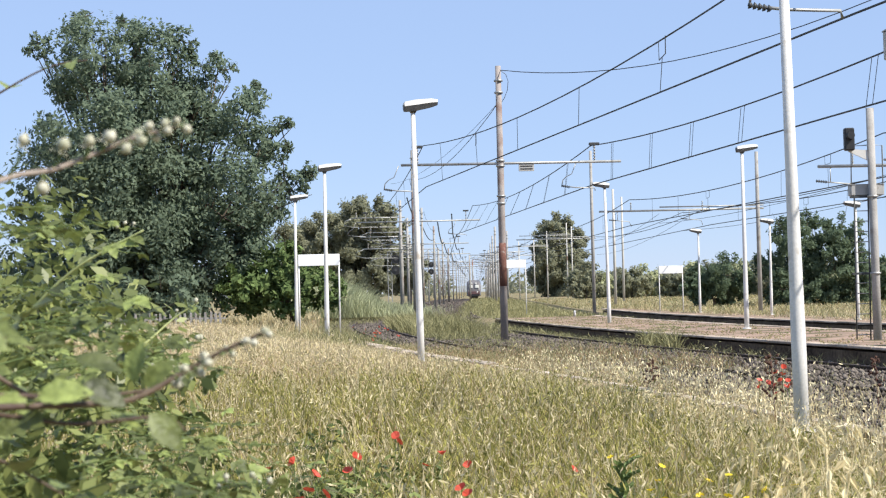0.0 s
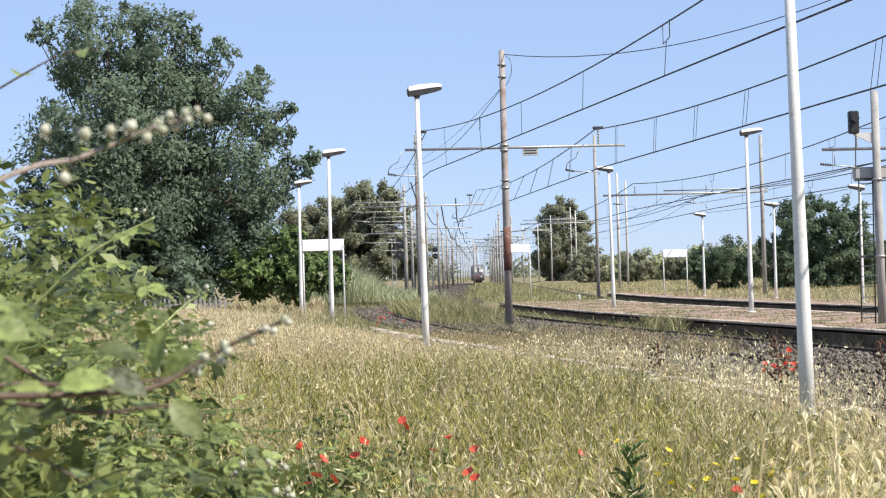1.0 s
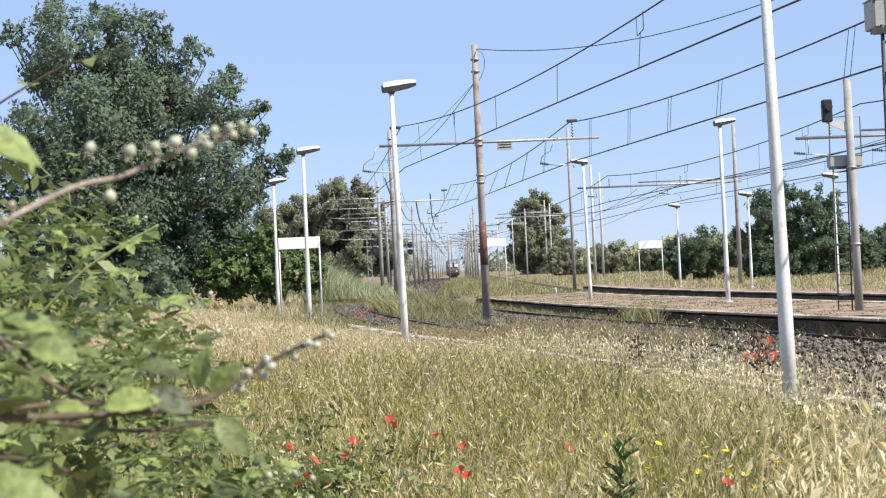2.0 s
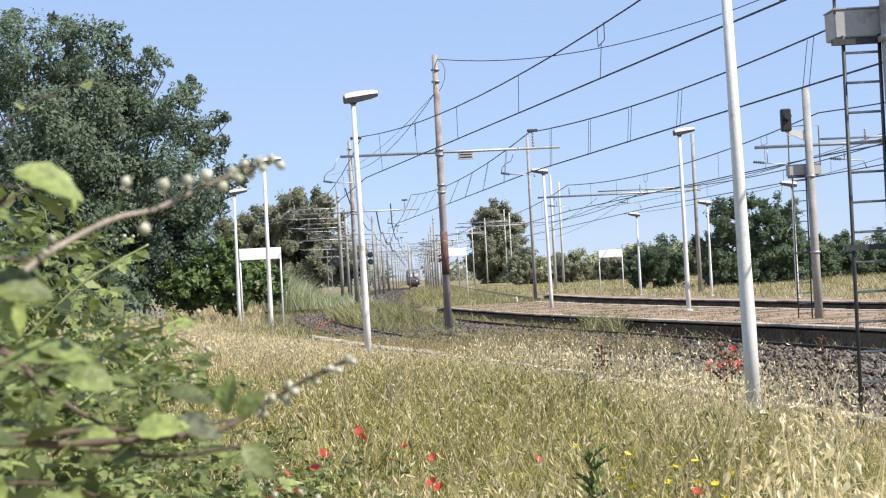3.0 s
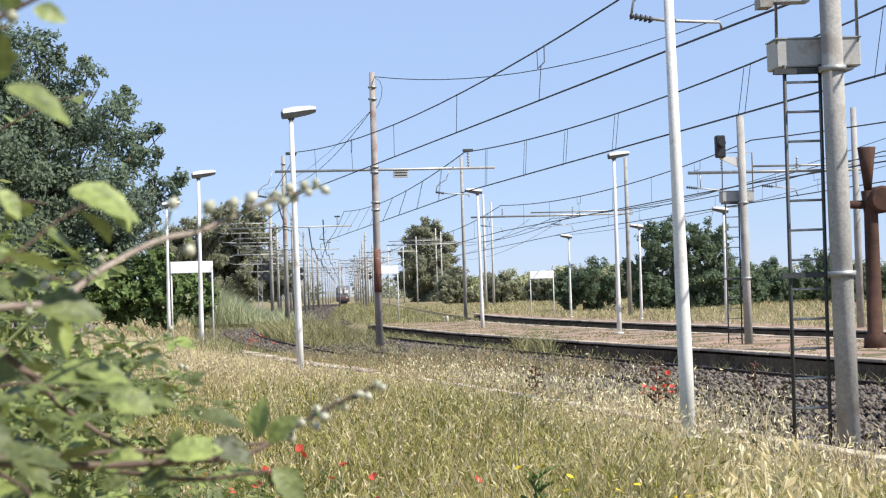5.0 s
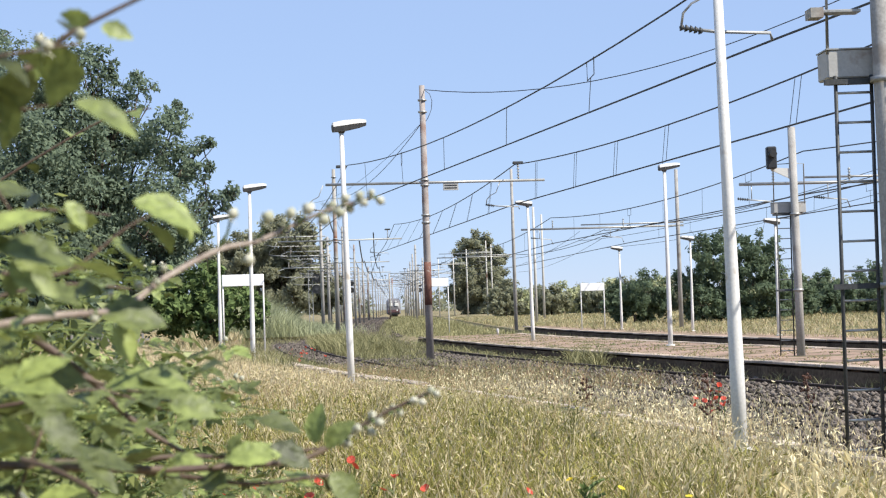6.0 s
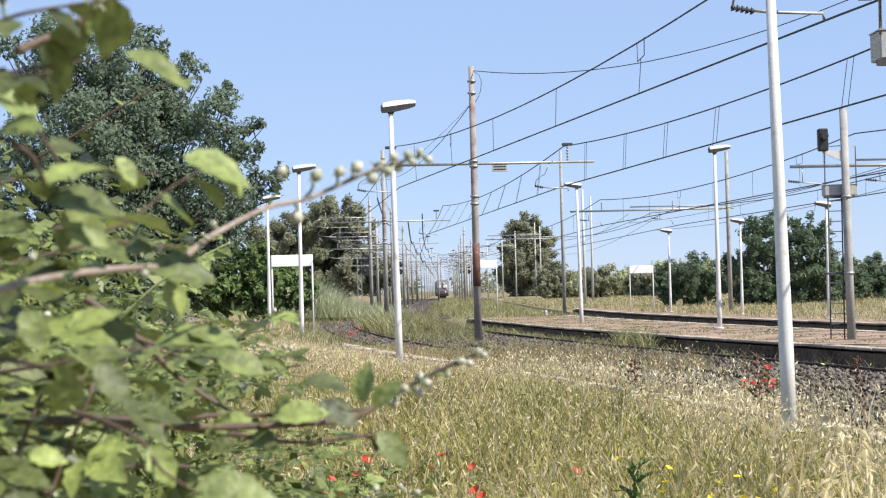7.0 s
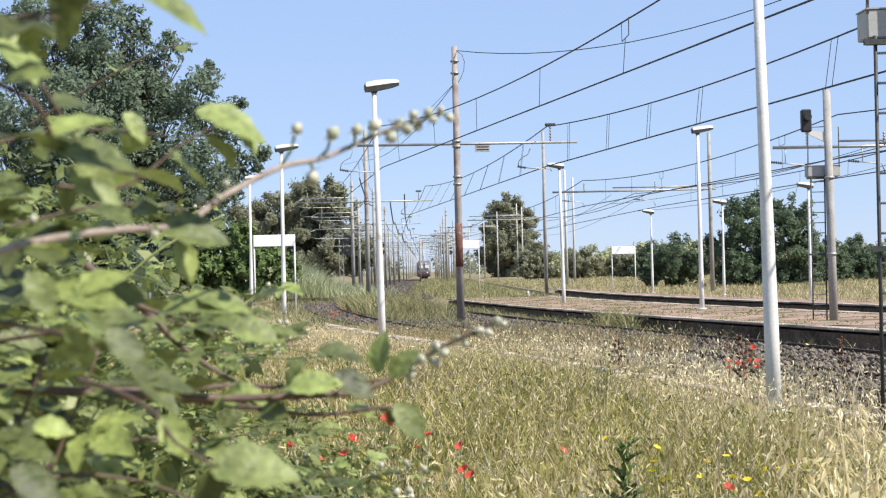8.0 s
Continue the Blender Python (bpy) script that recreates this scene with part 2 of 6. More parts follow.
# ---- plan: the line of the near kerb, x as a function of y ----
BEND_Y = np.array([-400.0, 45.0, 110.0, 150.0, 6000.0])
BEND_SLOPE = np.array([-0.175, -0.175, 0.0, 0.0195, 0.0195])
_ys = np.arange(-400.0, 6000.0, 0.5)
_xs = np.concatenate([[0.0], np.cumsum(np.interp(_ys[:-1] + 0.25, BEND_Y, BEND_SLOPE) * 0.5)])
_xs += 0.67 - np.interp(33.0, _ys, _xs)


def kerb_x(y):
    return np.interp(y, _ys, _xs)


def kerb_off(y):
    """The kerb stones' own offset: they swing out a little towards the viewpoint."""
    return np.interp(y, [-20, 12, 20, 27, 33, 40, 64, 70], [-0.4, 0.42, 0.45, 0.42, 0.12, -0.22, -0.38, -0.4])


def slope(y):
    return float(np.interp(y, BEND_Y, BEND_SLOPE))


def at_line(off, y, z=0.0):
    """A place at an offset to the right of the near kerb, with the turn that faces along the line."""
    return pose(float(kerb_x(y)) + off, y, z, 0, 0, -math.degrees(math.atan(slope(y))))


def track_c(y):
    """The third track's offset: beside the island platform, then drawing in."""
    return float(np.interp(y, [0, 115, 200, 6000], [16.1, 16.1, 10.6, 10.6]))


RAIL_Z, BED_Z = -0.28, -0.47
TRACK_A, TRACK_B, EDGE_2, BACK_2, EDGE_3, BACK_3 = 2.5, 7.15, 8.95, 14.35, 17.8, 21.3

# ---- ground: one sheet to the horizon ----
offs = [-3500, -900, -300, -120, -60, -30, -18, -12, -8, -5, -3, -1.5, -0.45, -0.44, 0.3, 1.0, 2.5, 4.8, 7.1, 8.9, 10, 12, 14.3, 14.5, 16, 17.7, 17.9, 19.5, 21.4, 21.6, 26, 36, 60, 120, 300, 900, 3500]
rows_y = [-300, -60, -20, -5, 0, 3, 6, 9, 12, 15, 18, 21, 24, 28, 32, 36, 40, 45, 50, 55, 60, 66, 72, 80, 88, 96, 104, 112, 120, 135, 150, 170, 200, 260, 350, 500, 800, 1500, 3000, 4800]


def ground_z(off, y, x):
    field = -0.16 * min(1.0, max(0.0, (24 - y) / 12)) + 0.05 * noise.noise(Vector((x * 0.3, y * 0.3, 0)))
    if off <= -0.445:
        return field - 0.02
    if off <= 8.95 or 14.4 < off < 17.85:
        return BED_Z - 0.02
    return -0.06 if off > 21.35 else -0.3


g = Shape()
for yy in rows_y:
    for o in offs:
        xx = float(kerb_x(yy)) + o + (float(kerb_off(yy)) + 0.4) * float(np.interp(o, [-8, -1.5, 0.3, 2.5], [0, 1, 1, 0]))
        g.v.append((xx, yy, ground_z(o, yy, xx)))
w = len(offs)
for i in range(len(rows_y) - 1):
    for j in range(w - 1):
        a = i * w + j
        g.f.append((a, a + 1, a + w + 1, a + w))
tagged(part("ground", g, M["soil"]), "dry brown earth with patches of green growth", "ground", kind="structure")


def sweep(profile, y0, y1, off, step=2.5):
    """A profile of (offset, height) points swept along the line."""
    s = Shape()
    ys = np.arange(y0, y1 + step * 0.5, step)
    n = len(profile)
    for y in ys:
        o = off(y) if callable(off) else off
        s.v += [(float(kerb_x(y)) + o + p, float(y), z) for p, z in profile]
    for i in range(len(ys) - 1):
        for j in range(n):
            k = (j + 1) % n
            s.f.append((i * n + j, i * n + k, i * n + n + k, i * n + n + j))
    s.f += [tuple(range(n)), tuple((len(ys) - 1) * n + j for j in range(n))[::-1]]
    return s


bed = sweep([(-0.42, BED_Z - 0.06), (-0.42, BED_Z + 0.03), (0.9, BED_Z + 0.05), (1.6, BED_Z + 0.07), (4.4, BED_Z + 0.07), (5.2, BED_Z + 0.06), (7.2, BED_Z + 0.09), (7.6, BED_Z + 0.02), (8.0, BED_Z + 0.02), (8.93, BED_Z + 0.03), (8.93, BED_Z - 0.06)], 4, 420, 0.0, 3)
tagged(part("ballast_bed", bed, M["ballast_bed"]), "grey-brown bed of crushed track ballast", "ballast", kind="structure")
bed = sweep([(-1.66, BED_Z - 0.06), (-1.66, BED_Z + 0.02), (1.66, BED_Z + 0.02), (1.66, BED_Z - 0.06)], 12, 420, track_c, 3)
tagged(part("ballast_bed", bed, M["ballast_bed"]), "grey-brown ballast bed behind the island platform", "ballast", kind="structure")

bank = sweep([(0.02, -0.5), (0.02, -0.06), (0.3, -0.1), (0.75, -0.36), (1.0, -0.5)], 33, 64, kerb_off, 1.0)
tagged(part("sand_bank", bank, M["sand"]), "pale sandy bank between kerb and ballast", "sand", kind="structure")

# ---- tracks ----
RAIL_PROFILE = [(-0.07, -0.17), (-0.07, -0.155), (-0.012, -0.13), (-0.012, -0.045), (-0.036, -0.03), (-0.036, 0.0), (0.036, 0.0), (0.036, -0.03), (0.012, -0.045), (0.012, -0.13), (0.07, -0.155), (0.07, -0.17)]
sl = Shape().box((0, 0, 0), (2.4, 0.24, 0.16), bevel=0.02).mesh("sleeper", M["sleeper"])
for centre, near, far, count in ((TRACK_A, 8, 420, 120), (TRACK_B, 14, 420, 130), (track_c, 30, 420, 0)):
    tr = thing("railway_track", pose(0, 0, 0), "rusty steel rails on concrete sleepers in ballast", "railway track", "tracks")
    for side in (-0.755, 0.755):
        off = (lambda y, s=side: track_c(y) + s) if callable(centre) else centre + side
        part("rail", sweep([(p, z + RAIL_Z) for p, z in RAIL_PROFILE], near, far, off), M["rail"], tr)
    for i in range(count):
        y = near + 0.62 * i
        part("sleeper", sl, None, tr, m=at_line(centre, y, RAIL_Z - 0.24))

# ---- platforms ----
def platform(e0, e1, y0, y1, label):
    p = thing("platform", pose(0, 0, 0), label, "platform", kind="structure")
    part("platform_wall", sweep([(e0 + 0.03, -0.55), (e0 + 0.03, -0.11), (e1 - 0.03, -0.11), (e1 - 0.03, -0.55)], y0, y1, 0.0), M["wall"], p, "dark stained masonry wall")
    part("surface", sweep([(e0 + 0.36, -0.10), (e0 + 0.36, -0.012), (e1 - 0.36, -0.012), (e1 - 0.36, -0.10)], y0, y1, 0.0), M["paving"], p, "worn reddish paving with dirt and weeds")
    return p


platform_2 = platform(EDGE_2, BACK_2, 22, 87, "low island platform with worn reddish paving and pale edge")
platform_3 = platform(EDGE_3, BACK_3, 30, 116, "low far platform with pale stone edge and dry grass")

# ---- lamps ----
def platform_lamp(h, r, head_len):
    """A tapered white pole with a flat wedge-shaped lantern that reaches to +x."""
    lamp = new("platform_lamp")
    s = Shape().tube([(0, 0, -0.3), (0, 0, 0.9), (0, 0, h * 0.5), (0, 0, h)], [r, r, r * 0.8, r * 0.62], 14)
    part("pole", s, M["white_paint"], lamp, smooth=False)
    part("collar", Shape().tube([(0, 0, h - 0.02), (0, 0, h + 0.05), (0, 0, h + 0.09)], [r * 0.75, r * 1.3, r * 1.5], 12), M["lamp_dark"], lamp)
    k, wd = head_len, 0.11
    sec = [(-0.28 * k, 0.06, 0.15, 0.8), (-0.25 * k, 0.01, 0.20, 1.0), (0.05 * k, 0.02, 0.24, 1.15), (0.55 * k, 0.09, 0.26, 1.05), (0.74 * k, 0.13, 0.24, 0.85)]
    body, low = Shape(), Shape()
    for i, (x, zb, zt, ww) in enumerate(sec):
        y = wd * ww
        mid = zb * 0.5 + zt * 0.5 if i else zt
        body.v += [(x, -y, h + mid), (x, -y * 0.8, h + zt), (x, y * 0.8, h + zt), (x, y, h + mid)]
        low.v += [(x, -y * 1.01, h + mid + 0.003), (x, -y * 0.75, h + zb), (x, y * 0.75, h + zb), (x, y * 1.01, h + mid + 0.003)]
    for sh in (body, low):
        for i in range(len(sec) - 1):
            for j in range(4):
                q = (j + 1) % 4
                sh.f.append((i * 4 + j, i * 4 + q, i * 4 + 4 + q, i * 4 + 4 + j))
        sh.f += [(3, 2, 1, 0), tuple(4 * (len(sec) - 1) + j for j in range(4))]
    part("lantern_cover", body, M["white_paint"], lamp, "white lantern cover")
    part("lantern_bowl", low, M["lamp_dark"], lamp, "dark lantern underside")
    part("base_plate", Shape().tube([(0, 0, -0.02), (0, 0, 0.03)], [r * 1.9, r * 1.8], 12), M["white_paint"], lamp)
    return lamp


lamp_near = platform_lamp(5.05, 0.072, 0.68)
tagged(lamp_near, "white tapered platform lamp post standing in dry grass", "lamp post", "platform lamps")
lamp_near.matrix_basis = pose(3.445, 16.5, -0.05, 0, -0.8, 12)
for x, y, tilt in ((-0.49, 34.2, -0.6), (-3.50, 50.4, 0.3), (-5.72, 65.6, 0.3)):
    copy_thing(lamp_near, pose(x, y, 0, 0, tilt, 10))
lamp_tall = platform_lamp(5.6, 0.078, 0.68)
tagged(lamp_tall, "tall white lamp post on the island platform", "lamp post", "island lamps")
lamp_tall.matrix_basis = pose(9.59, 53.9, 0, 0, 0, 8)
copy_thing(lamp_tall, pose(6.68, 68.8, -0.15, 0, 0.6, 188))
lamp_far = platform_lamp(4.15, 0.066, 0.6)
tagged(lamp_far, "white lamp post on the far platform", "lamp post", "far platform lamps")
lamp_far.matrix_basis = pose(13.46, 89.3, 0, 0, 0, 190)
for x, y in ((14.98, 77.7), (15.33, 62.9)):
    copy_thing(lamp_far, pose(x, y, 0, 0, -0.3, 190))

# ---- station name boards, blank white ----
def name_board(width, height, top, label, m):
    b = thing("station_board", m, label, "sign board", "station boards")
    part("panel", Shape().box((0, 0, top - height / 2), (width, 0.05, height), bevel=0.012), M["panel"], b, "blank white panel")
    for x in (-width / 2 + 0.02, width / 2 - 0.02):
        part("post", Shape().tube([(x, 0.05, -0.3), (x, 0.05, top)], 0.03, 8), M["white_paint"], b)


name_board(1.46, 0.41, 2.84, "blank white board on two thin posts beside grass", pose(-4.41, 60.0, 0, 0, 0, 4))
name_board(1.22, 0.46, 3.10, "blank white board on thin posts on the island platform", pose(4.02, 95.0, 0, 0, 0, 6))
name_board(1.32, 0.42, 2.52, "blank white board on thin posts on the far platform", pose(12.33, 92.0, 0, 0, 0, 4))

# ---- catenary masts ----
def insulator(p0, p1, r=0.055, n=5):
    s = Shape()
    a, b = Vector(p0), Vector(p1)
    s.tube([a, b], r * 0.35, 6)
    for i in range(n):
        q = a.lerp(b, (i + 0.5) / n)
        e = (b - a).normalized() * 0.018
        s.tube([q - e, q + e], [r, r * 0.6], 8)
    return s


def t_mast(h, arm_z, left, right, r=0.13, mat="mast_grey", base=-0.5):
    """A round mast with a cross-arm, hangers and steady arms for one track on either side."""
    mast = new("catenary_mast")
    part("pole", Shape().tube([(0, 0, base), (0, 0, h * 0.5), (0, 0, h)], [r, r * 0.9, r * 0.72], 12), M[mat], mast)
    part("cross_arm", Shape().tube([(-left, 0, arm_z), (right, 0, arm_z)], 0.045, 8), M["galv"], mast, "galvanised cross-arm")
    for z in (arm_z - 0.09, arm_z + 0.09, h - 0.5, h - 0.9, arm_z - 1.1, arm_z - 1.35):
        part("clamp", Shape().tube([(0, 0, z - 0.03), (0, 0, z + 0.03)], r * 1.15, 12), M["galv"], mast)
    for x, sgn in ((-left + 0.55, -1), (right - 0.9, 1)):
        part("insulator", insulator((x, 0, arm_z + 0.05), (x, 0, arm_z + 0.55)), M["mast_grey"], mast)
        part("messenger_clamp", Shape().box((x, 0, arm_z + 0.6), (0.36, 0.1, 0.1), bevel=0.02), M["wire"], mast)
        x0 = x - 1.13
        part("steady_arm", Shape().tube([(x0, 0, arm_z - 0.80), (x0 + 0.45, 0, arm_z - 0.86), (x - 0.02, 0, arm_z - 0.89), (x, 0, arm_z - 0.98)], 0.022, 6), M["galv"], mast)
        part("arm_insulator", insulator((x0 - 0.02, 0, arm_z - 0.79), (x0 + 0.27, 0, arm_z - 0.85), 0.05), M["wire"], mast)
        part("drop_bracket", Shape().tube([(x0, 0, arm_z - 0.79), (x0 + 0.03, 0, arm_z - 0.62), (x0 + 0.14, 0, arm_z - 0.5), (x0 + 0.34, 0, arm_z - 0.4), (x0 + 0.5, 0, arm_z - 0.02)], 0.016, 6), M["galv"], mast)
    return mast


TAGS = ("weathered steel catenary mast with cross-arm between the tracks", "catenary mast", "mast row")
mast_0 = tagged(t_mast(8.97, 5.68, 3.35, 4.1, 0.13, "mast_rosy"), *TAGS)
part("paint_band", Shape().tube([(0, 0, 1.55), (0, 0, 2.3), (0, 0, 3.0)], [0.1295, 0.127, 0.1245], 14), M["rust_red"], mast_0, "band of rusty red paint")
MAST_OFF = 4.9
mast_0.matrix_basis = pose(2.00, 57.0, 0, 0, 0, 4)
plate = Shape().box((0.88, 0, 5.52), (0.52, 0.03, 0.24), bevel=0.008)
part("number_plate", plate, M["box_grey"], mast_0, "small grey plate with bars")
for dz in (0.05, -0.04):
    part("bar", Shape().box((0.88, -0.02, 5.52 + dz), (0.42, 0.006, 0.035)), M["black"], mast_0)
MAST_Y = [20.6, 57.0, 107.0, 150.0, 192.0, 240.0, 290.0, 340.0, 395.0, 450.0, 510.0, 580.0, 650.0, 730.0, 820.0]
plain = tagged(t_mast(8.9, 5.68, 3.35, 4.1), *TAGS)
plain.matrix_basis = pose(7.74, 20.6, -0.08)
for y in MAST_Y[3:]:
    copy_thing(plain, at_line(MAST_OFF, y, 0))
mast_2 = tagged(t_mast(10.4, 5.9, 3.6, 4.2, 0.15), *TAGS)
mast_2.matrix_basis = at_line(MAST_OFF + 0.4, 107.0, 0)
# a second row on the right of the tracks
side_mast = tagged(t_mast(8.6, 5.7, 3.3, 0.6, 0.13, "mast_pale"), "pale catenary mast with one arm", "catenary mast", "outer mast row")
side_mast.matrix_basis = at_line(13.4, 240, 0)
for y in (205, 290, 335, 380, 430, 490, 560, 640, 730):
    copy_thing(side_mast, at_line(13.4, y, 0))
for y in (190, 222, 258, 300, 350, 410):
    copy_thing(side_mast, at_line(11.8, y, 0) @ pose(0, 0, 0, 0, 0, 180))
left_mast = tagged(t_mast(9.6, 6.4, 0.7, 3.6, 0.16, "mast_pale"), "weathered catenary mast beside the outer track", "catenary mast", "left mast row")
for z, reach in ((8.1, 4.4), (5.35, 3.4)):
    part("cross_arm", Shape().tube([(-0.4, 0, z), (reach, 0, z)], 0.05, 8), M["galv"], left_mast, "galvanised cross-arm")
    part("insulator", insulator((reach - 0.5, 0, z), (reach - 0.5, 0, z + 0.5), 0.08), M["mast_grey"], left_mast)
    part("steady_arm", Shape().tube([(reach - 0.2, 0, z), (reach + 0.5, 0, z - 0.25), (reach + 0.6, 0, z - 0.6), (reach - 0.2, 0, z - 0.8), (0.3, 0, z - 0.85)], 0.035, 6), M["galv"], left_mast)
left_mast.matrix_basis = pose(-3.72, 150.0, 0, 0, 0, 180)
copy_thing(left_mast, pose(-3.77, 181.0, -0.2, 0, 0, 180))
for y in (240, 285, 330, 380, 435, 500, 580, 680):
    copy_thing(left_mast, at_line(0.3, y, 0) @ pose(0, 0, 0, 0, 0, 180))


def side_pole(x, y, h, arm_z, arm, label, mat="mast_pale", r=0.12):
    """A mast with one long braced arm to its left."""
    p = thing("catenary_mast", pose(x, y, 0, 0, 0, 3), label, "catenary mast", "side masts")
    part("pole", Shape().tube([(0, 0, -0.4), (0, 0, h * 0.5), (0, 0, h)], [r, r * 0.9, r * 0.75], 12), M[mat], p)
    if arm:
        part("cross_arm", Shape().tube([(0.3, 0, arm_z), (-arm, 0, arm_z)], 0.05, 8), M["galv"], p)
        part("cross_arm", Shape().tube([(0.3, 0, arm_z + 0.17), (-arm * 0.62, 0, arm_z + 0.17)], 0.035, 8), M["galv"], p)
        for k in (0.35, 0.8):
            x1 = -arm * k
            part("insulator", insulator((x1, 0, arm_z), (x1, 0, arm_z + 0.45)), M["galv"], p)
            part("steady_arm", Shape().tube([(x1 - 1.1, 0, arm_z - 0.45), (x1 - 0.1, 0, arm_z - 0.55), (x1, 0, arm_z - 0.8)], 0.022, 6), M["galv"], p)
            part("arm_insulator", insulator((x1 - 1.15, 0, arm_z - 0.44), (x1 - 0.8, 0, arm_z - 0.48), 0.05), M["wire"], p)
            part("drop_bracket", Shape().tube([(x1 - 0.7, 0, arm_z - 0.5), (x1 - 0.7, 0, arm_z)], 0.015, 6), M["galv"], p)
    return p


side_pole(16.4, 88.0, 8.3, 5.35, 8.3, "pale mast with long double arm behind the far platform")
side_pole(16.9, 52.0, 6.9, 4.95, 5.4, "pale mast with double arm at the far platform")
side_pole(9.9, 112.0, 10.5, 0, 0, "slim pale mast behind the island platform")
for x, y, h, az, arm in ((13.7, 135.6, 9.3, 7.2, 0), (17.6, 166, 10.3, 7.4, 0), (15.6, 176, 9.9, 6.6, 8.0), (19.6, 258, 10.9, 9.6, 8.0), (20.6, 282, 12.4, 0, 0), (16.8, 274, 10.8, 8.4, 9.0), (17.2, 321, 11.0, 7.9, 9.0), (13.4, 300, 10.0, 8.0, 7.0)):
    side_pole(x, y, h, az, arm, "slim distant catenary mast in the grass", "mast_light")

# ---- overhead wires ----
def wire(name, points, r, label):
    """One wire as a thin tube through points."""
    s = Shape().tube(points, r, 5, cap=False)
    tagged(part(name, s, M["wire"]), label, "wire", "overhead wires")


def span(p0, p1, sag, n=14):
    a, b = Vector(p0), Vector(p1)
    return [a.lerp(b, i / n) - Vector((0, 0, 4 * sag * (i / n) * (1 - i / n))) for i in range(n + 1)]


def line_pt(off, y, z):
    o = off(y) if callable(off) else off
    return Vector((float(kerb_x(y)) + o, y, z))


def catenary(off, sup, z_contact, sag, r, hangers=2, pairs=False, marks=None):
    """Messenger, contact wire and droppers, straight in plan between supports.
    sup: (y, sideways shift, messenger height) at each support, and where they differ the contact wire's shift and height;
    sag: one for all spans, or one a span; marks: the droppers' places along a span."""
    up, low = [], []
    sags = sag if hasattr(sag, "__len__") else [sag]

    def ends(row):
        y, o, z = row[:3]
        oc, zc = row[3:] if len(row) > 3 else (o, z_contact)
        return line_pt(off, y, z) + Vector((o, 0, 0)), line_pt(off, y, zc) + Vector((oc, 0, 0))

    def place(i, t):
        (a0, c0), (a1, c1) = ends(sup[i]), ends(sup[i + 1])
        return a0.lerp(a1, t) - Vector((0, 0, 4 * sags[min(i, len(sags) - 1)] * t * (1 - t))), c0.lerp(c1, t)

    for i in range(len(sup) - 1):
        n = 16 if i < 3 else 6
        for k in range(n + (i == len(sup) - 2)):
            a, b = place(i, k / n)
            up.append(a), low.append(b)
    wire("messenger_wire", up, r, "dark twisted messenger wire above the track")
    wire("contact_wire", low, r * 1.05, "dark contact wire above the track")
    for i in range(min(hangers, len(sup) - 1)):
        n = max(4, round((sup[i + 1][0] - sup[i][0]) / 5.3))
        places = (marks or {}).get(i, [k / n for k in range(1, n)])
        for k, t in enumerate(places):
            a, b = place(i, t)
            if pairs:
                for dy in (0.0, 0.5):
                    wire("dropper", [a + Vector((0, dy, -0.01)), b + Vector((0, dy + 0.45, 0))], 0.007, "thin slanting dropper in a pair")
            elif k % 3 == 0:
                wire("dropper", [a + Vector((-0.0, -0.45, 0)), a + Vector((0, -0.42, -0.3)), a + Vector((0, 0.42, -0.3)), a + Vector((0, 0.45, 0.02))], 0.009, "small loop under the messenger wire")
                wire("dropper", [a + Vector((0, 0, -0.3)), b], 0.007, "thin dropper between messenger and contact wire")
            else:
                wire("dropper", [a, b + Vector((0, 0.1, 0))], 0.007, "thin dropper between messenger and contact wire")


far_sup = [(y, 0.15 * (-1) ** k, 6.15) for k, y in enumerate(MAST_Y[3:])]
catenary(2.2, [(2.0, 0.1, 6.0), (20.6, 0.16, 5.98, 0.07, 4.68), (57.0, 0.55, 6.34, 0.62, 4.95), (107.0, 0.1, 6.4, 0.1, 4.95)] + far_sup, 4.6, (0.58, 0.58, 0.7), 0.015, 3, marks={1: [0.233, 0.397, 0.572, 0.728, 0.901]})
catenary(7.2, [(-15.0, -0.25, 6.15), (20.6, -0.24, 6.06, -0.28, 4.73), (57.0, 1.19, 6.20, 1.19, 4.87), (107.0, 1.84, 6.81, 0.79, 5.02)] + far_sup, 4.6, (0.48, 0.48, 0.48, 0.63), 0.019, 3, True, marks={1: [0.15, 0.312, 0.538, 0.658, 0.775, 0.91]})
SIDE_Y = [10, 52, 88, 135, 176, 225, 274, 321, 380, 450, 530, 640, 760]
catenary(track_c, [(y, 0.1, 5.95) for y in SIDE_Y], 4.6, 0.5, 0.02, 3)
catenary(lambda y: track_c(y) + 4.4, [(y, -0.1, 5.5) for y in SIDE_Y[:9]], 4.55, 0.45, 0.019, 2)
for o, z0, z1, sg in ((19.0, 5.25, 5.2, 0.25),):
    for a, b in zip((8, 52, 88), (52, 88, 135)):
        wire("feeder_wire", span(line_pt(o, a, z0), line_pt(o, b, z1), sg), 0.016, "taut dark wire beside the far platform")
# stretched feeders along the curve beyond the masts
for o, z in ((1.7, 5.9), (2.7, 6.3), (6.8, 5.8), (7.7, 6.3), (4.9, 7.4)):
    for a, b in zip(MAST_Y[2:9], MAST_Y[3:10]):
        wire("feeder_wire", span(line_pt(o, a, z), line_pt(o, b, z), 0.6, 8), 0.042, "sagging dark feeder wire over the curve")
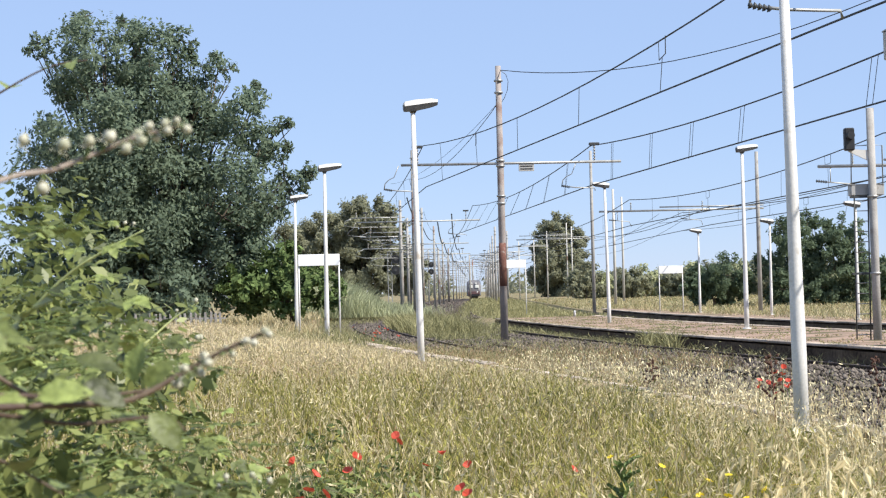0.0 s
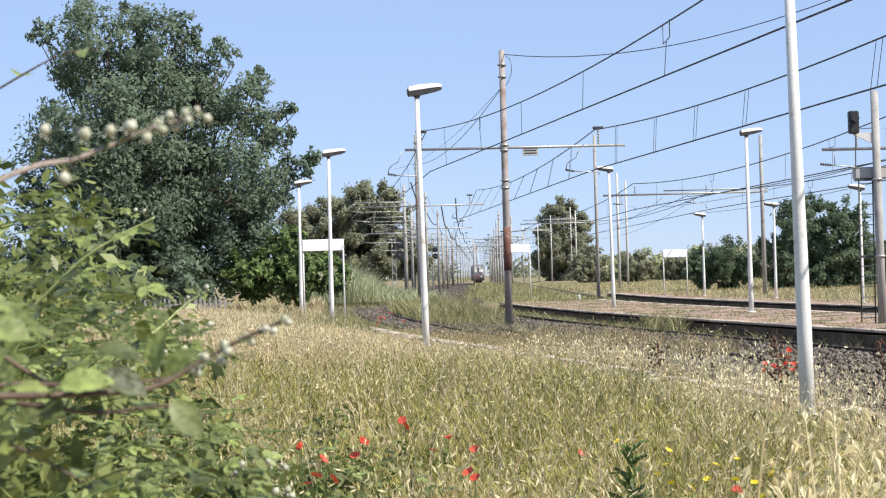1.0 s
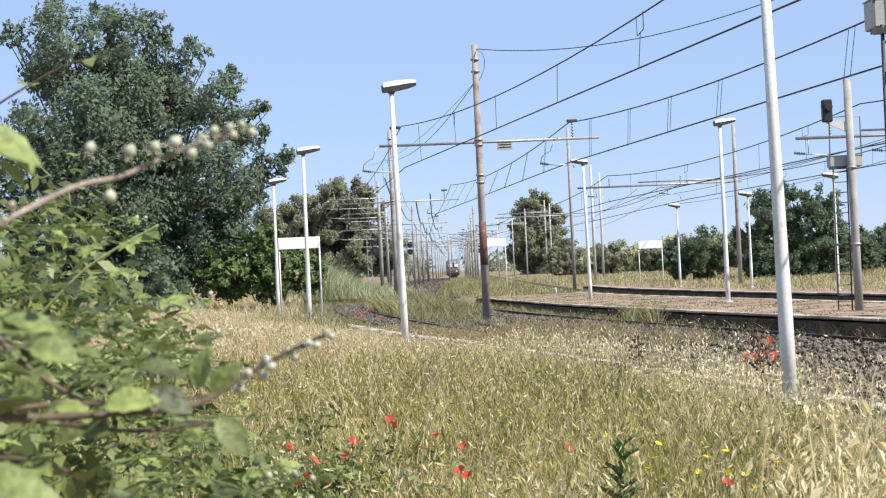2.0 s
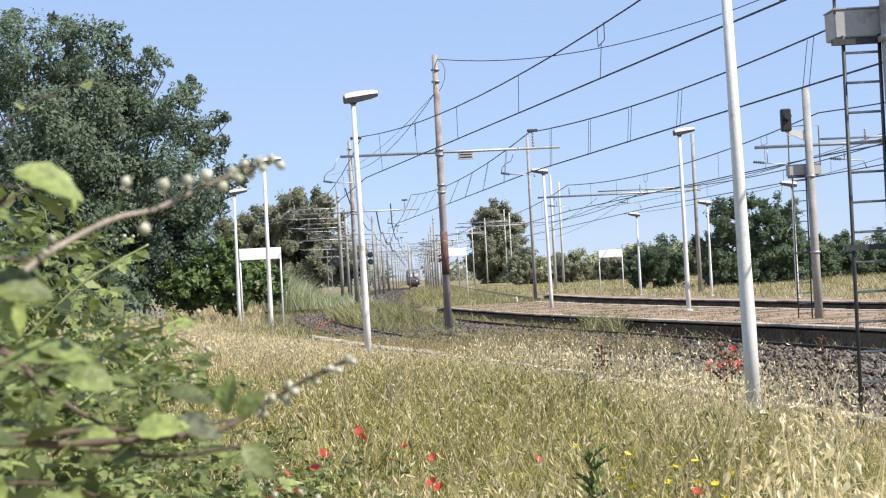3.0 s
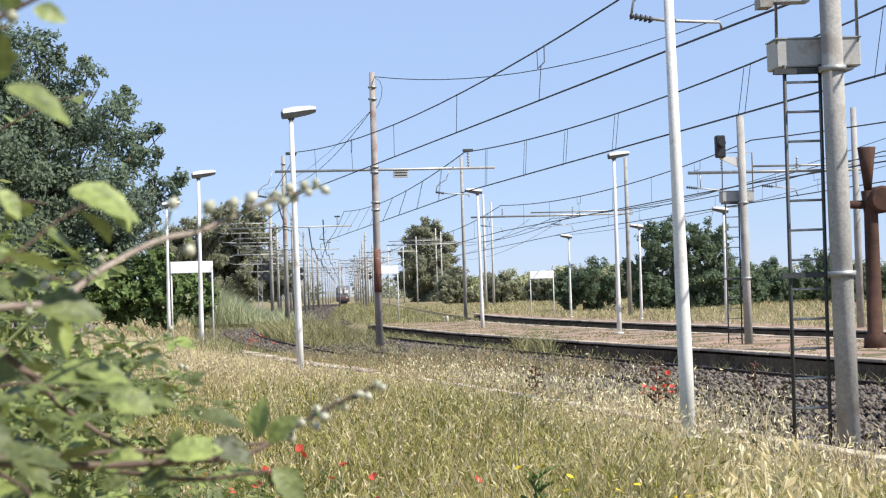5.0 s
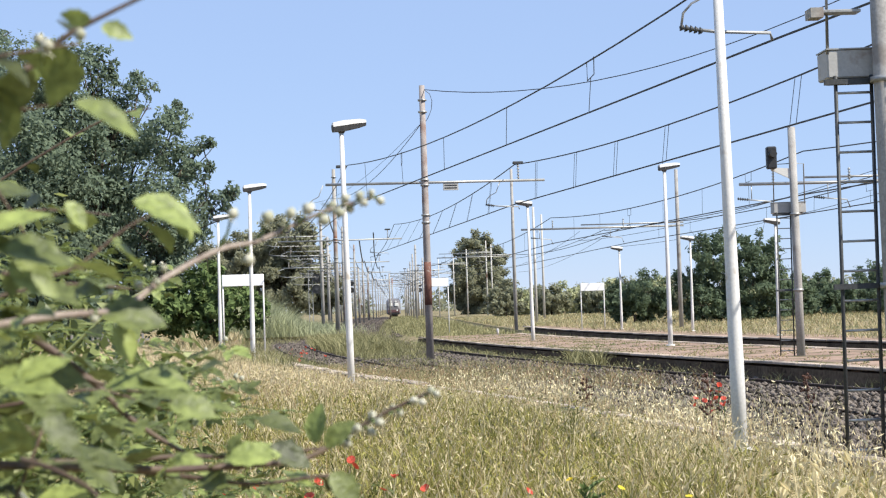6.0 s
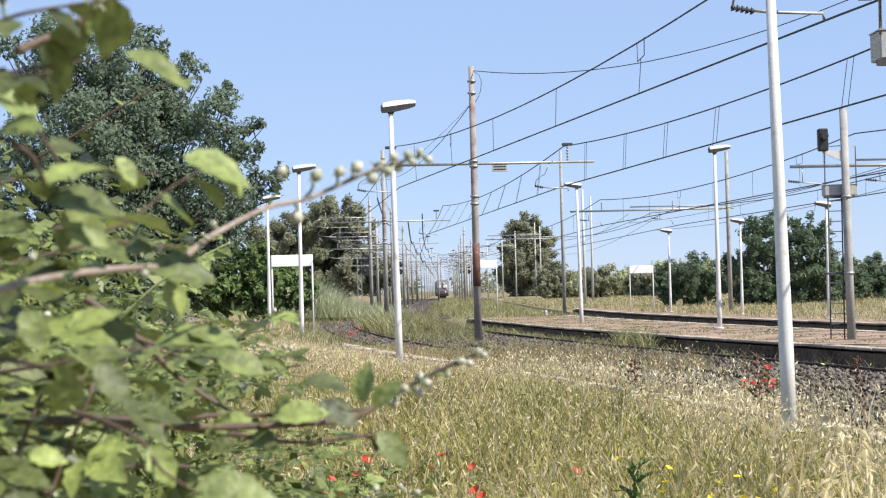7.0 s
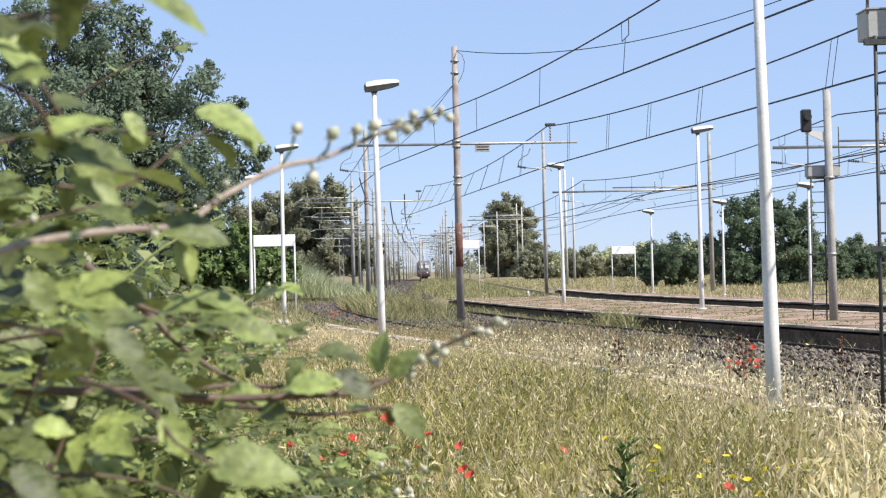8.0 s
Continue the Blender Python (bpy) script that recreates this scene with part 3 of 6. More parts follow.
# feeder from mast top to mast top
wire("feeder_wire", span((2.05, 57.0, 8.83), (18.23, 28.1, 12.34), 2.39, 24), 0.014, "slack feeder wire from the mast top")
wire("feeder_wire", span((2.0, 57.0, 7.75), line_pt(MAST_OFF + 0.2, 107.0, 8.55), 0.75), 0.013, "slack feeder wire between mast tops")
wire("feeder_wire", span((2.0, 57.0, 7.75), line_pt(MAST_OFF - 1.0, 107.0, 8.3), 0.6), 0.008, "thin slack wire between mast tops")
wire("jumper_wire", [(2.1, 57.0, 8.8), (2.26, 57.0, 8.68), (2.33, 57.0, 8.45), (2.30, 57.0, 8.15), (2.2, 57.0, 7.9), (2.1, 57.0, 7.75)], 0.011, "short looped jumper wire at the mast top")
for a, b in zip(MAST_Y[2:4], MAST_Y[3:5]):
    wire("feeder_wire", span(line_pt(MAST_OFF + 0.2, a, 8.55), line_pt(MAST_OFF + 0.2, b, 8.55), 0.75), 0.013, "slack feeder wire between mast tops")
for a, b in zip((-10, 52, 107), (52, 107, 176)):
    for o, z in ((20.8, 5.4), (22.2, 4.9)):
        wire("feeder_wire", span(line_pt(o, a, z + 0.6), line_pt(o, b, z), 0.5), 0.012, "slack dark feeder wire beside the far platform")

# ---- signal masts with ladders ----
def signal_mast(name, label, m, h, r, rung, with_head):
    s = thing(name, m, label, "signal mast", "signal masts")
    part("pole", Shape().tube([(0, 0, -0.5), (0, 0, 2.2), (0, 0, h)], [r * 0.86, r * 0.84, r * 0.78], 16), M["mast_pale"], s)
    lx, half = -2.6 * r, 1.4 * r
    top = 3.52
    lean = 0.5 * r
    ladder = part("ladder", Shape().tube([(lx - half, 0.12, -0.4), (lx - half + lean, 0.12, top)], 0.018, 6).tube([(lx + half, 0.12, -0.4), (lx + half + lean, 0.12, top)], 0.018, 6), M["wire"], s, "dark steel ladder")
    for i in range(int((top + 0.1) / rung)):
        z = 0.12 + rung * i
        dx = lean * (z + 0.4) / (top + 0.4)
        part("rung", Shape().tube([(lx - half + dx, 0.12, z), (lx + half + dx, 0.12, z)], 0.013, 6), M["galv"], ladder)
    for z in (1.6, 3.46):
        part("band", Shape().tube([(0, 0, z - 0.025), (0, 0, z + 0.025)], r * 1.08, 16), M["galv"], s)
        # bracket in the dark wire colour, which paints in its shading
        part("bracket", Shape().box((lx / 2 - 0.05, 0.10, z), (abs(lx) + half * 2, 0.05, 0.05)), M["wire"], s)
    box = part("platform_box", Shape().box((-0.72 * r, 0.29, 3.63), (6.7 * r, 0.34, 0.26), bevel=0.012), M["box_grey"], s, "grey steel step box")
    part("lid_edge", Shape().box((-0.72 * r, 0.29, 3.765), (6.8 * r, 0.36, 0.012)), M["galv"], box)
    part("lower_frame", Shape().box((-0.72 * r, 0.29, 3.48), (5.6 * r, 0.28, 0.02)), M["galv"], box)
    part("handrail", Shape().tube([(-4.0 * r, 0.13, 3.72), (-3.8 * r, 0.13, 4.7), (0.5 * r, 0.13, 4.72), (2.5 * r, 0.13, 4.7), (2.4 * r, 0.13, 3.72)], 0.016, 6), M["galv"], s)
    if not with_head:
        step = part("upper_step", Shape().box((-3.4 * r, 0.12, 4.10), (3.9 * r, 0.16, 0.03), bevel=0.006), M["galv"], s, "small steel grating step")
        part("step_edge", Shape().box((-4.9 * r, 0.12, 4.09), (1.0 * r, 0.2, 0.09)), M["mast_grey"], step)
    if with_head:
        head = part("signal_head", Shape().box((-4.6 * r, -0.1, 4.85), (0.24, 0.2, 0.55), bevel=0.03), M["black"], s, "black signal head")
        part("hood", Shape().tube([(-4.6 * r, -0.18, 4.93), (-4.6 * r, -0.36, 4.93)], [0.1, 0.09], 10), M["black"], head)
        part("head_bracket", Shape().add([(-4.6 * r, -0.03, 4.62), (-4.6 * r, -0.03, 4.56), (-0.2 * r, -0.03, 4.30), (-0.2 * r, -0.03, 4.58), (-4.6 * r, 0.03, 4.62), (-4.6 * r, 0.03, 4.56), (-0.2 * r, 0.03, 4.30), (-0.2 * r, 0.03, 4.58)], [(0, 1, 2, 3), (7, 6, 5, 4), (0, 4, 5, 1), (1, 5, 6, 2), (2, 6, 7, 3), (3, 7, 4, 0)]), M["white_paint"], s, "white triangular bracket")
    return s


signal_mast("signal_mast", "pale round signal mast with ladder and grey step box", pose(4.58, 15.0, -0.08, 0, -0.48, 0), 6.2, 0.118, 0.27, False)
signal_mast("signal_mast", "pale round signal mast with black signal head on the platform", pose(10.45, 41.0, 0, 0, -0.3, 0), 5.6, 0.12, 0.25, True)

# rusty iron column on the island platform
col = thing("water_column", pose(11.95, 36.0, 0), "rusty cast-iron column with drum on the platform", "iron column")
part("column", Shape().tube([(0, 0, -0.1), (0, 0, 0.25), (0, 0, 0.3), (0, 0, 2.9), (0, 0, 3.4)], [0.26, 0.24, 0.17, 0.15, 0.2], 16), M["rust"], col)
part("drum", Shape().tube([(0.2, -0.28, 3.2), (0.2, -0.22, 3.2), (0.2, 0.22, 3.2), (0.2, 0.28, 3.2)], [0.24, 0.3, 0.3, 0.24], 20), M["rust"], col)
part("arm", Shape().tube([(-0.1, 0, 3.1), (-0.85, 0, 3.12)], [0.1, 0.08], 10), M["rust"], col)
part("hood", Shape().tube([(-0.05, 0, 3.4), (-0.05, 0, 3.9), (-0.05, 0, 4.35)], [0.08, 0.14, 0.2], 12), M["rust"], col, "rusty funnel hood")
part("valve", Shape().box((-0.75, 0, 3.4), (0.14, 0.2, 0.3), bevel=0.02), M["box_grey"], col)

# distant lattice signals
def lattice_signal(x, y, h):
    s = thing("lattice_signal", pose(x, y, 0), "slim lattice signal post with round black discs", "railway signal", "lattice signals")
    fr = Shape()
    for dx in (-0.18, 0.18):
        for dy in (-0.18, 0.18):
            fr.tube([(dx, dy, -0.3), (dx, dy, h)], 0.03, 5)
    n = int(h / 0.4)
    for i in range(n):
        sgn = 1 if i % 2 else -1
        fr.tube([(-0.18 * sgn, -0.18, 0.4 * i), (0.18 * sgn, -0.18, 0.4 * i + 0.4)], 0.018, 4)
        fr.tube([(-0.18, -0.18 * sgn, 0.4 * i), (-0.18, 0.18 * sgn, 0.4 * i + 0.4)], 0.018, 4)
    part("lattice_post", fr, M["galv"], s)
    for z in (h - 0.7, h - 1.7):
        part("disc", Shape().tube([(0.55, -0.3, z), (0.55, -0.26, z)], 0.42, 16), M["black"], s)
        part("lens", Shape().tube([(0.55, -0.36, z), (0.55, -0.31, z)], 0.13, 12), M["lamp_dark"], s)
    part("top_frame", Shape().box((0.4, 0, h), (1.3, 0.5, 0.06)), M["galv"], s)


lattice_signal(-4.9, 155.0, 5.2)
lattice_signal(-2.3, 240.0, 6.0)
lattice_signal(8.2, 300.0, 6.5)
lattice_signal(9.8, 310.0, 6.5)

# portals over the far tracks
def portal(y, o0, o1, h):
    p = thing("track_portal", at_line(0, y, 0), "grey lattice portal across the far tracks", "portal", "portals")
    for o in (o0, o1):
        part("leg", Shape().tube([(o, 0, -0.4), (o, 0, h)], [0.16, 0.13], 8), M["mast_grey"], p)
    beam = Shape().tube([(o0, 0, h), (o1, 0, h)], 0.06, 6).tube([(o0, 0, h - 0.55), (o1, 0, h - 0.55)], 0.06, 6)
    n = max(4, int((o1 - o0) / 0.6))
    for i in range(n):
        a, b = o0 + (o1 - o0) * i / n, o0 + (o1 - o0) * (i + 1) / n
        beam.tube([(a, 0, h - 0.55 * (i % 2)), (b, 0, h - 0.55 * (1 - i % 2))], 0.035, 4)
    part("truss_beam", beam, M["mast_grey"], p)
    for k in (0.25, 0.5, 0.75):
        o = o0 + (o1 - o0) * k
        part("hanger", Shape().tube([(o, 0, h - 0.5), (o, 0, h - 1.9), (o + 0.7, 0, h - 2.0)], 0.04, 5), M["galv"], p)


for y, o0, o1, h in ((310, 8.4, 14.8, 8.0), (365, 8.8, 15.0, 8.2), (235, -0.6, 4.4, 7.4), (300, -0.8, 4.6, 7.8), (410, -0.8, 14.8, 8.4), (520, -1.0, 15.0, 9.0)):
    portal(y, o0, o1, h)

# small marker post on the platform
mk = thing("marker_post", pose(6.6, 86.0, -0.02), "short white marker post on the platform", "post")
part("post", Shape().tube([(0, 0, 0), (0, 0, 0.28), (0, 0, 0.32)], [0.06, 0.06, 0.03], 10), M["white_paint"], mk)

# ---- distant train ----
TRAIN_Y, TRAIN_OFF = 350.0, 8.98
train = thing("train", at_line(TRAIN_OFF, TRAIN_Y, RAIL_Z), "dark grey and red train with headlights on the track", "train")
front = Shape()
sec = [(0.0, 2.45, 1.0, 2.2), (0.4, 2.8, 0.75, 3.4), (1.1, 2.9, 0.7, 3.95), (20, 2.9, 0.7, 3.95)]
for y, wd, z0, z1 in sec:
    front.v += [(-wd / 2, y, z0), (wd / 2, y, z0), (wd / 2, y, z1 - 0.5), (wd * 0.36, y, z1), (-wd * 0.36, y, z1), (-wd / 2, y, z1 - 0.5)]
for i in range(3):
    for j in range(6):
        k = (j + 1) % 6
        front.f.append((i * 6 + j, i * 6 + k, i * 6 + 6 + k, i * 6 + 6 + j))
front.f += [tuple(range(6))[::-1], tuple(18 + j for j in range(6))]
part("body", front, M["train_grey"], train)
part("front_band", Shape().box((0, -0.06, 1.35), (2.4, 0.12, 0.6), bevel=0.03), M["train_red"], train, "dark maroon band")
for x in (-0.62, 0.62):
    # the panes' pale colour stands in for reflected sky
    part("windscreen", Shape().box((x, 0.12, 2.65), (0.75, 0.5, 0.62), bevel=0.05), M["headlight"], train, "windscreen with the sky's reflection painted pale")
    part("headlight", Shape().tube([(x * 1.2, -0.14, 1.5), (x * 1.2, -0.02, 1.5)], 0.16, 12), M["headlight"], train, "pale headlight")
    part("marker_lamp", Shape().tube([(x * 0.75, 0.0, 3.3), (x * 0.75, 0.5, 3.3)], 0.2, 12), M["headlight"], train)
part("bumper", Shape().box((0, -0.1, 0.75), (2.3, 0.25, 0.3), bevel=0.03), M["black"], train)
part("bogie", Shape().box((0, 3.0, 0.4), (1.7, 3.0, 0.7), bevel=0.05), M["black"], train)
part("pantograph", Shape().tube([(0, 4, 3.95), (0, 5, 4.5), (0, 4, 4.9)], 0.04, 5), M["wire"], train)

# ---- trees ----
def leaf_cloud(rng, centres, radii, count, size, flat=0.75, loose=1.0):
    """Leaf quads in clumps round the given centres, facing mostly outwards and up."""
    centres, radii = np.asarray(centres, float), np.asarray(radii, float)
    weights = radii**2 / (radii**2).sum()
    which = rng.choice(len(radii), count, p=weights)
    d = rng.normal(size=(count, 3))
    d /= np.linalg.norm(d, axis=1)[:, None]
    # small clusters within each blob
    k = 30
    seeds = rng.normal(size=(len(radii), k, 3))
    seeds /= np.linalg.norm(seeds, axis=2)[:, :, None]
    pick = seeds[which, rng.integers(0, k, count)]
    spread = loose * (0.10 + 0.13 * rng.random(count))
    pos = centres[which] + (pick * (0.45 + 0.62 * rng.random((count, 1)) ** 0.6) + d * spread[:, None]) * radii[which][:, None]
    facing = pick + d * 0.5 + np.array([0, 0, 0.35]) + rng.normal(size=(count, 3)) * (1 - flat) * 3.0
    a = np.cross(facing, rng.normal(size=(count, 3)))
    a /= np.linalg.norm(a, axis=1)[:, None]
    b = np.cross(a, facing)
    b /= np.linalg.norm(b, axis=1)[:, None]
    s = size * (0.6 + 0.8 * rng.random((count, 1)))
    verts = np.stack([pos - a * s, pos - b * s * 0.45, pos + a * s, pos + b * s * 0.45], 1).reshape(-1, 3)
    return verts, np.arange(4 * count).reshape(-1, 4)


def tree(name, base, blobs, count, size, mat, label, category="tree", trunk=0.25, seed=1, group="", loose=1.0):
    """blobs: (dx, dy, z, r) round the base."""
    rng = np.random.default_rng(seed)
    t = thing(name, pose(*base), label, category, group)
    blobs = np.array(blobs, float)
    verts, quads = leaf_cloud(rng, blobs[:, :3], blobs[:, 3], count, size, loose=loose)
    if trunk:
        s = Shape()
        fork = Vector((0, 0, max(0.6, blobs[:, 2].min() * 0.8)))
        s.tube([(0, 0, -0.3), (0.05, 0, fork.z * 0.5), fork], [trunk * 1.25, trunk, trunk * 0.8], 10)
        part("trunk", s, M["bark"], t)
        limbs = Shape()
        large = [Vector(b[:3]) for b in blobs if b[3] >= 0.45 * np.percentile(blobs[:, 3], 80)]
        for x, y, z, r in blobs:
            e = Vector((x, y, z))
            root = fork if e in large else min(large, key=lambda p: (p - e).length)
            mid = root.lerp(e, 0.5) + Vector((0, 0, -0.08 * (e - root).length))
            limbs.tube([root, mid, e], [trunk * 0.3, trunk * 0.14, 0.02] if root is fork else [0.035, 0.025, 0.012], 6)
            for _ in range(3):
                q = e + Vector(rng.normal(size=3)) * r * 0.6
                limbs.tube([mid.lerp(e, 0.6), q], [trunk * 0.12, 0.01], 4)
        part("limb", limbs, M["bark"], t)
    cloud("crown", verts, quads, mat, t)
    return t


def blobs_from(rows, bx, dist, horizon, rng_seed, spread=0.8):
    """Crown blobs from heights and sideways places seen at one distance."""
    rng = np.random.default_rng(rng_seed)
    k = dist / 3000.0
    return [((x - 784) * k - bx, (rng.random() - 0.5) * 2 * spread * r * k, 1.4 + (horizon - y) * k, r * k) for x, y, r in rows]


big = [(180, 105, 75), (280, 105, 65), (125, 125, 46), (350, 165, 62), (430, 205, 52), (468, 255, 42), (532, 318, 20), (200, 230, 120), (330, 280, 105), (430, 335, 75),
       (150, 360, 130), (300, 420, 115), (420, 430, 70), (40, 470, 62), (75, 360, 48), (480, 350, 40), (200, 480, 85), (370, 490, 60), (250, 160, 80), (250, 330, 120), (140, 240, 62), (370, 370, 90), (250, 430, 100), (330, 220, 75), (440, 480, 55), (280, 505, 70), (110, 500, 80),
       (75, 70, 20), (150, 38, 26), (240, 42, 24), (325, 62, 26), (395, 118, 26), (458, 168, 22), (500, 215, 16), (552, 296, 12)]
rs = random.Random(31)
for x, y, r in big[:]:
    for _ in range(3):
        a = rs.uniform(0, 6.28)
        big.append((x + 1.05 * r * math.cos(a), min(505, y + 1.05 * r * math.sin(a)), max(9, 0.24 * r)))
tree("walnut_tree", (-12.6, 75.0, -0.1), blobs_from(big, -12.6, 75, 524, 3), 115000, 0.112, M["crown"], "large dark green broadleaf tree behind dry grass", trunk=0.35, seed=3, loose=1.2)
fig = [(500, 470, 45), (545, 500, 42), (470, 500, 45), (585, 515, 28), (430, 505, 45), (510, 520, 40)]
tree("fig_shrub", (-6.6, 73.0, -0.1), blobs_from(fig, -6.6, 73, 524, 4), 9000, 0.14, M["crown_light"], "light green leafy shrub at the field edge", "shrub", 0.1, 4)
bush = [(40, 520, 60), (130, 530, 55), (220, 535, 45), (320, 530, 45), (-40, 500, 70)]
tree("hedge_shrub", (-14.5, 70.0, -0.1), blobs_from(bush, -14.5, 70, 528, 5), 12000, 0.13, M["crown"], "dark leafy shrub under the big tree", "shrub", 0.1, 5)
left_far = [(530, 440, 50), (580, 420, 50), (640, 400, 48), (665, 385, 38), (690, 420, 40), (610, 460, 55), (660, 470, 55), (560, 480, 45), (700, 480, 40), (735, 480, 25)]
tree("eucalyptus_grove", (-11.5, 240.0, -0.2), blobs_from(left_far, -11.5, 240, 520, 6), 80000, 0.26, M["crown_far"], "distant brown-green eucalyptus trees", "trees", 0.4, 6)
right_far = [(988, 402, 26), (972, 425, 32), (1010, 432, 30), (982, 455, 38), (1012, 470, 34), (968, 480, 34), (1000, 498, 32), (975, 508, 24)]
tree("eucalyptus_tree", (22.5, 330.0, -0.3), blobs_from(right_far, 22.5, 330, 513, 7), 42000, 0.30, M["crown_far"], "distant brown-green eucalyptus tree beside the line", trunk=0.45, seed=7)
oak = [(1400, 420, 38), (1445, 405, 34), (1490, 415, 36), (1370, 470, 34), (1420, 470, 45), (1480, 470, 45), (1515, 480, 34), (1440, 510, 36), (1385, 505, 30), (1375, 522, 26), (1420, 527, 26), (1470, 526, 28), (1510, 520, 26)]
tree("oak_tree", (24.2, 112.0, -0.1), blobs_from(oak, 24.2, 112, 503, 8), 34000, 0.12, M["crown_mid"], "dark green round tree beyond the far platform", trunk=0.25, seed=8)
shr = [(1250, 495, 34), (1285, 485, 36), (1225, 505, 22), (1310, 505, 26), (1270, 515, 28), (1240, 524, 20), (1290, 524, 22)]
tree("green_shrub", (17.8, 112.0, -0.1), blobs_from(shr, 17.8, 112, 506, 9), 14000, 0.11, M["crown_mid"], "green shrub beyond the far platform", "shrub", 0.1, 9)
rng = np.random.default_rng(12)
for i in range(7):
    x = 1545 + i * 62
    rows = [(x + rng.normal() * 12, 475 + rng.normal() * 8, 30), (x + 25, 495, 28), (x - 22, 498, 28), (x + 5, 510, 24), (x - 14, 520, 22), (x + 24, 520, 22)]
    d = 120 + 6 * (i % 3)
    bx = (x - 784) * d / 3000
    tree("hedgerow_tree", (bx, d, -0.1), blobs_from(rows, bx, d, 500 - 1.4 * i, 20 + i), 8000, 0.13, M["crown_mid"], "dark green tree in a hedgerow beyond the tracks", trunk=0.12, seed=30 + i, group="hedgerow")
for i in range(22):
    x = 1035 + i * 27
    d = 215 + 28 * (i % 3)
    rows = [(x, 490 + rng.normal() * 8, 24), (x + 16, 502, 20), (x - 16, 503, 20), (x, 510, 18)]
    bx = (x - 784) * d / 3000
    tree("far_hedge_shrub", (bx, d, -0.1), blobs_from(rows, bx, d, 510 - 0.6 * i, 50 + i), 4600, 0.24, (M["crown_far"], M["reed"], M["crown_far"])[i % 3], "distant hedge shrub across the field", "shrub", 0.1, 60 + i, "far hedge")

# far belt of woods, in the leaf colour paled for haze
rng = np.random.default_rng(77)
cx = rng.uniform(-420, 480, 420)
cy = rng.uniform(620, 900, 420)
keep = (np.abs(cx - 0.0155 * cy + 2) > 9)
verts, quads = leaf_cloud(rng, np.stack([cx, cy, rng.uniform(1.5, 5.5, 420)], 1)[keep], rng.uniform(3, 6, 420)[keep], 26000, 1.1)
tagged(cloud("far_woods", verts, quads, M["crown_far"]), "belt of distant woods on the horizon, haze put into its colour", "woods", kind="stuff")

# low hills on the horizon, a backdrop with the haze painted into its grey
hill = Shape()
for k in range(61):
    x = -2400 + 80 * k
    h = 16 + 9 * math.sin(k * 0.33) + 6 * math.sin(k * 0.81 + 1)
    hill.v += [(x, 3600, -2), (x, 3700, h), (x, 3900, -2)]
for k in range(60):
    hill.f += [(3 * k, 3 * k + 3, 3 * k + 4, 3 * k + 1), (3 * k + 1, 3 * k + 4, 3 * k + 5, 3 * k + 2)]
tagged(part("backdrop", hill, M["hill"]), "low hills on the horizon, painted in haze grey", "hills", kind="structure")

# picket fence by the big tree
fence = thing("picket_fence", pose(-13.2, 64.0, 0), "old grey picket fence half hidden by shrubs", "fence")
pick = Shape().box((0, 0, 0.35), (0.09, 0.025, 0.95), bevel=0.008).mesh("picket", M["fence"])
for i in range(26):
    part("picket", pick, None, fence, m=pose(0.19 * i, 0, 0.02 * (i % 3), 0, 2 * math.sin(i * 1.7), 0))
for z in (0.25, 0.62):
    part("fence_rail", Shape().box((2.4, 0.03, z), (5.1, 0.03, 0.07)), M["fence"], fence)

# ---- grass ----
def blades(rng, x, y, z, h, width, lean):
    """Bent blades: a quad and a tip each, as two quads."""
    n = len(x)
    ang, turn = rng.uniform(0, 2 * math.pi, n), rng.uniform(0, 2 * math.pi, n)
    lx, ly = np.cos(ang) * lean * h, np.sin(ang) * lean * h
    wx, wy = np.cos(turn) * width, np.sin(turn) * width
    p = np.empty((n, 6, 3), np.float32)
    for i, (t, ww) in enumerate(((0.0, 0.5), (0.55, 0.42), (1.0, 0.05))):
        cx, cy, cz = x + lx * t * t, y + ly * t * t, z + h * t * (1 - 0.25 * lean * t)
        p[:, 2 * i] = np.stack([cx - wx * ww, cy - wy * ww, cz], 1)
        p[:, 2 * i + 1] = np.stack([cx + wx * ww, cy + wy * ww, cz], 1)
    k = np.arange(n)[:, None] * 6
    q = np.concatenate([k + [0, 1, 3, 2], k + [2, 3, 5, 4]], 1).reshape(-1, 4)
    tips = np.stack([x + lx, y + ly, z + h * (1 - 0.25 * lean)], 1)
    return p.reshape(-1, 3), q, tips


def spikelets(rng, tips, per, size, drop, wide=0.21):
    """Small husks hanging round stalk tips."""
    n = len(tips) * per
    c = np.repeat(tips, per, 0) + rng.normal(size=(n, 3)) * np.array([drop * 0.35, drop * 0.35, drop * 0.5]) - np.array([0, 0, drop * 0.6])
    a = rng.normal(size=(n, 3)) * np.array([0.45, 0.45, 1.0])
    a /= np.linalg.norm(a, axis=1)[:, None]
    b = np.cross(a, rng.normal(size=(n, 3)))
    b /= np.linalg.norm(b, axis=1)[:, None]
    s = size * (0.6 + 0.7 * rng.random((n, 1)))
    v = np.stack([c - a * s, c - b * s * wide - a * s * 0.2, c + a * s, c + b * s * wide - a * s * 0.2], 1).reshape(-1, 3)
    return v, np.arange(4 * n).reshape(-1, 4)


def scatter(rng, n, y0, y1, lo=-0.31, hi=0.37, power=1.0):
    """Places in the wedge of field ahead, on the near side of the kerb."""
    u = rng.random(n)
    y = (y0 ** (2 - power) + u * (y1 ** (2 - power) - y0 ** (2 - power))) ** (1 / (2 - power))
    x = y * rng.uniform(lo, hi, n)
    ok = x < kerb_x(y) + kerb_off(y) - 0.1
    return x[ok], y[ok]


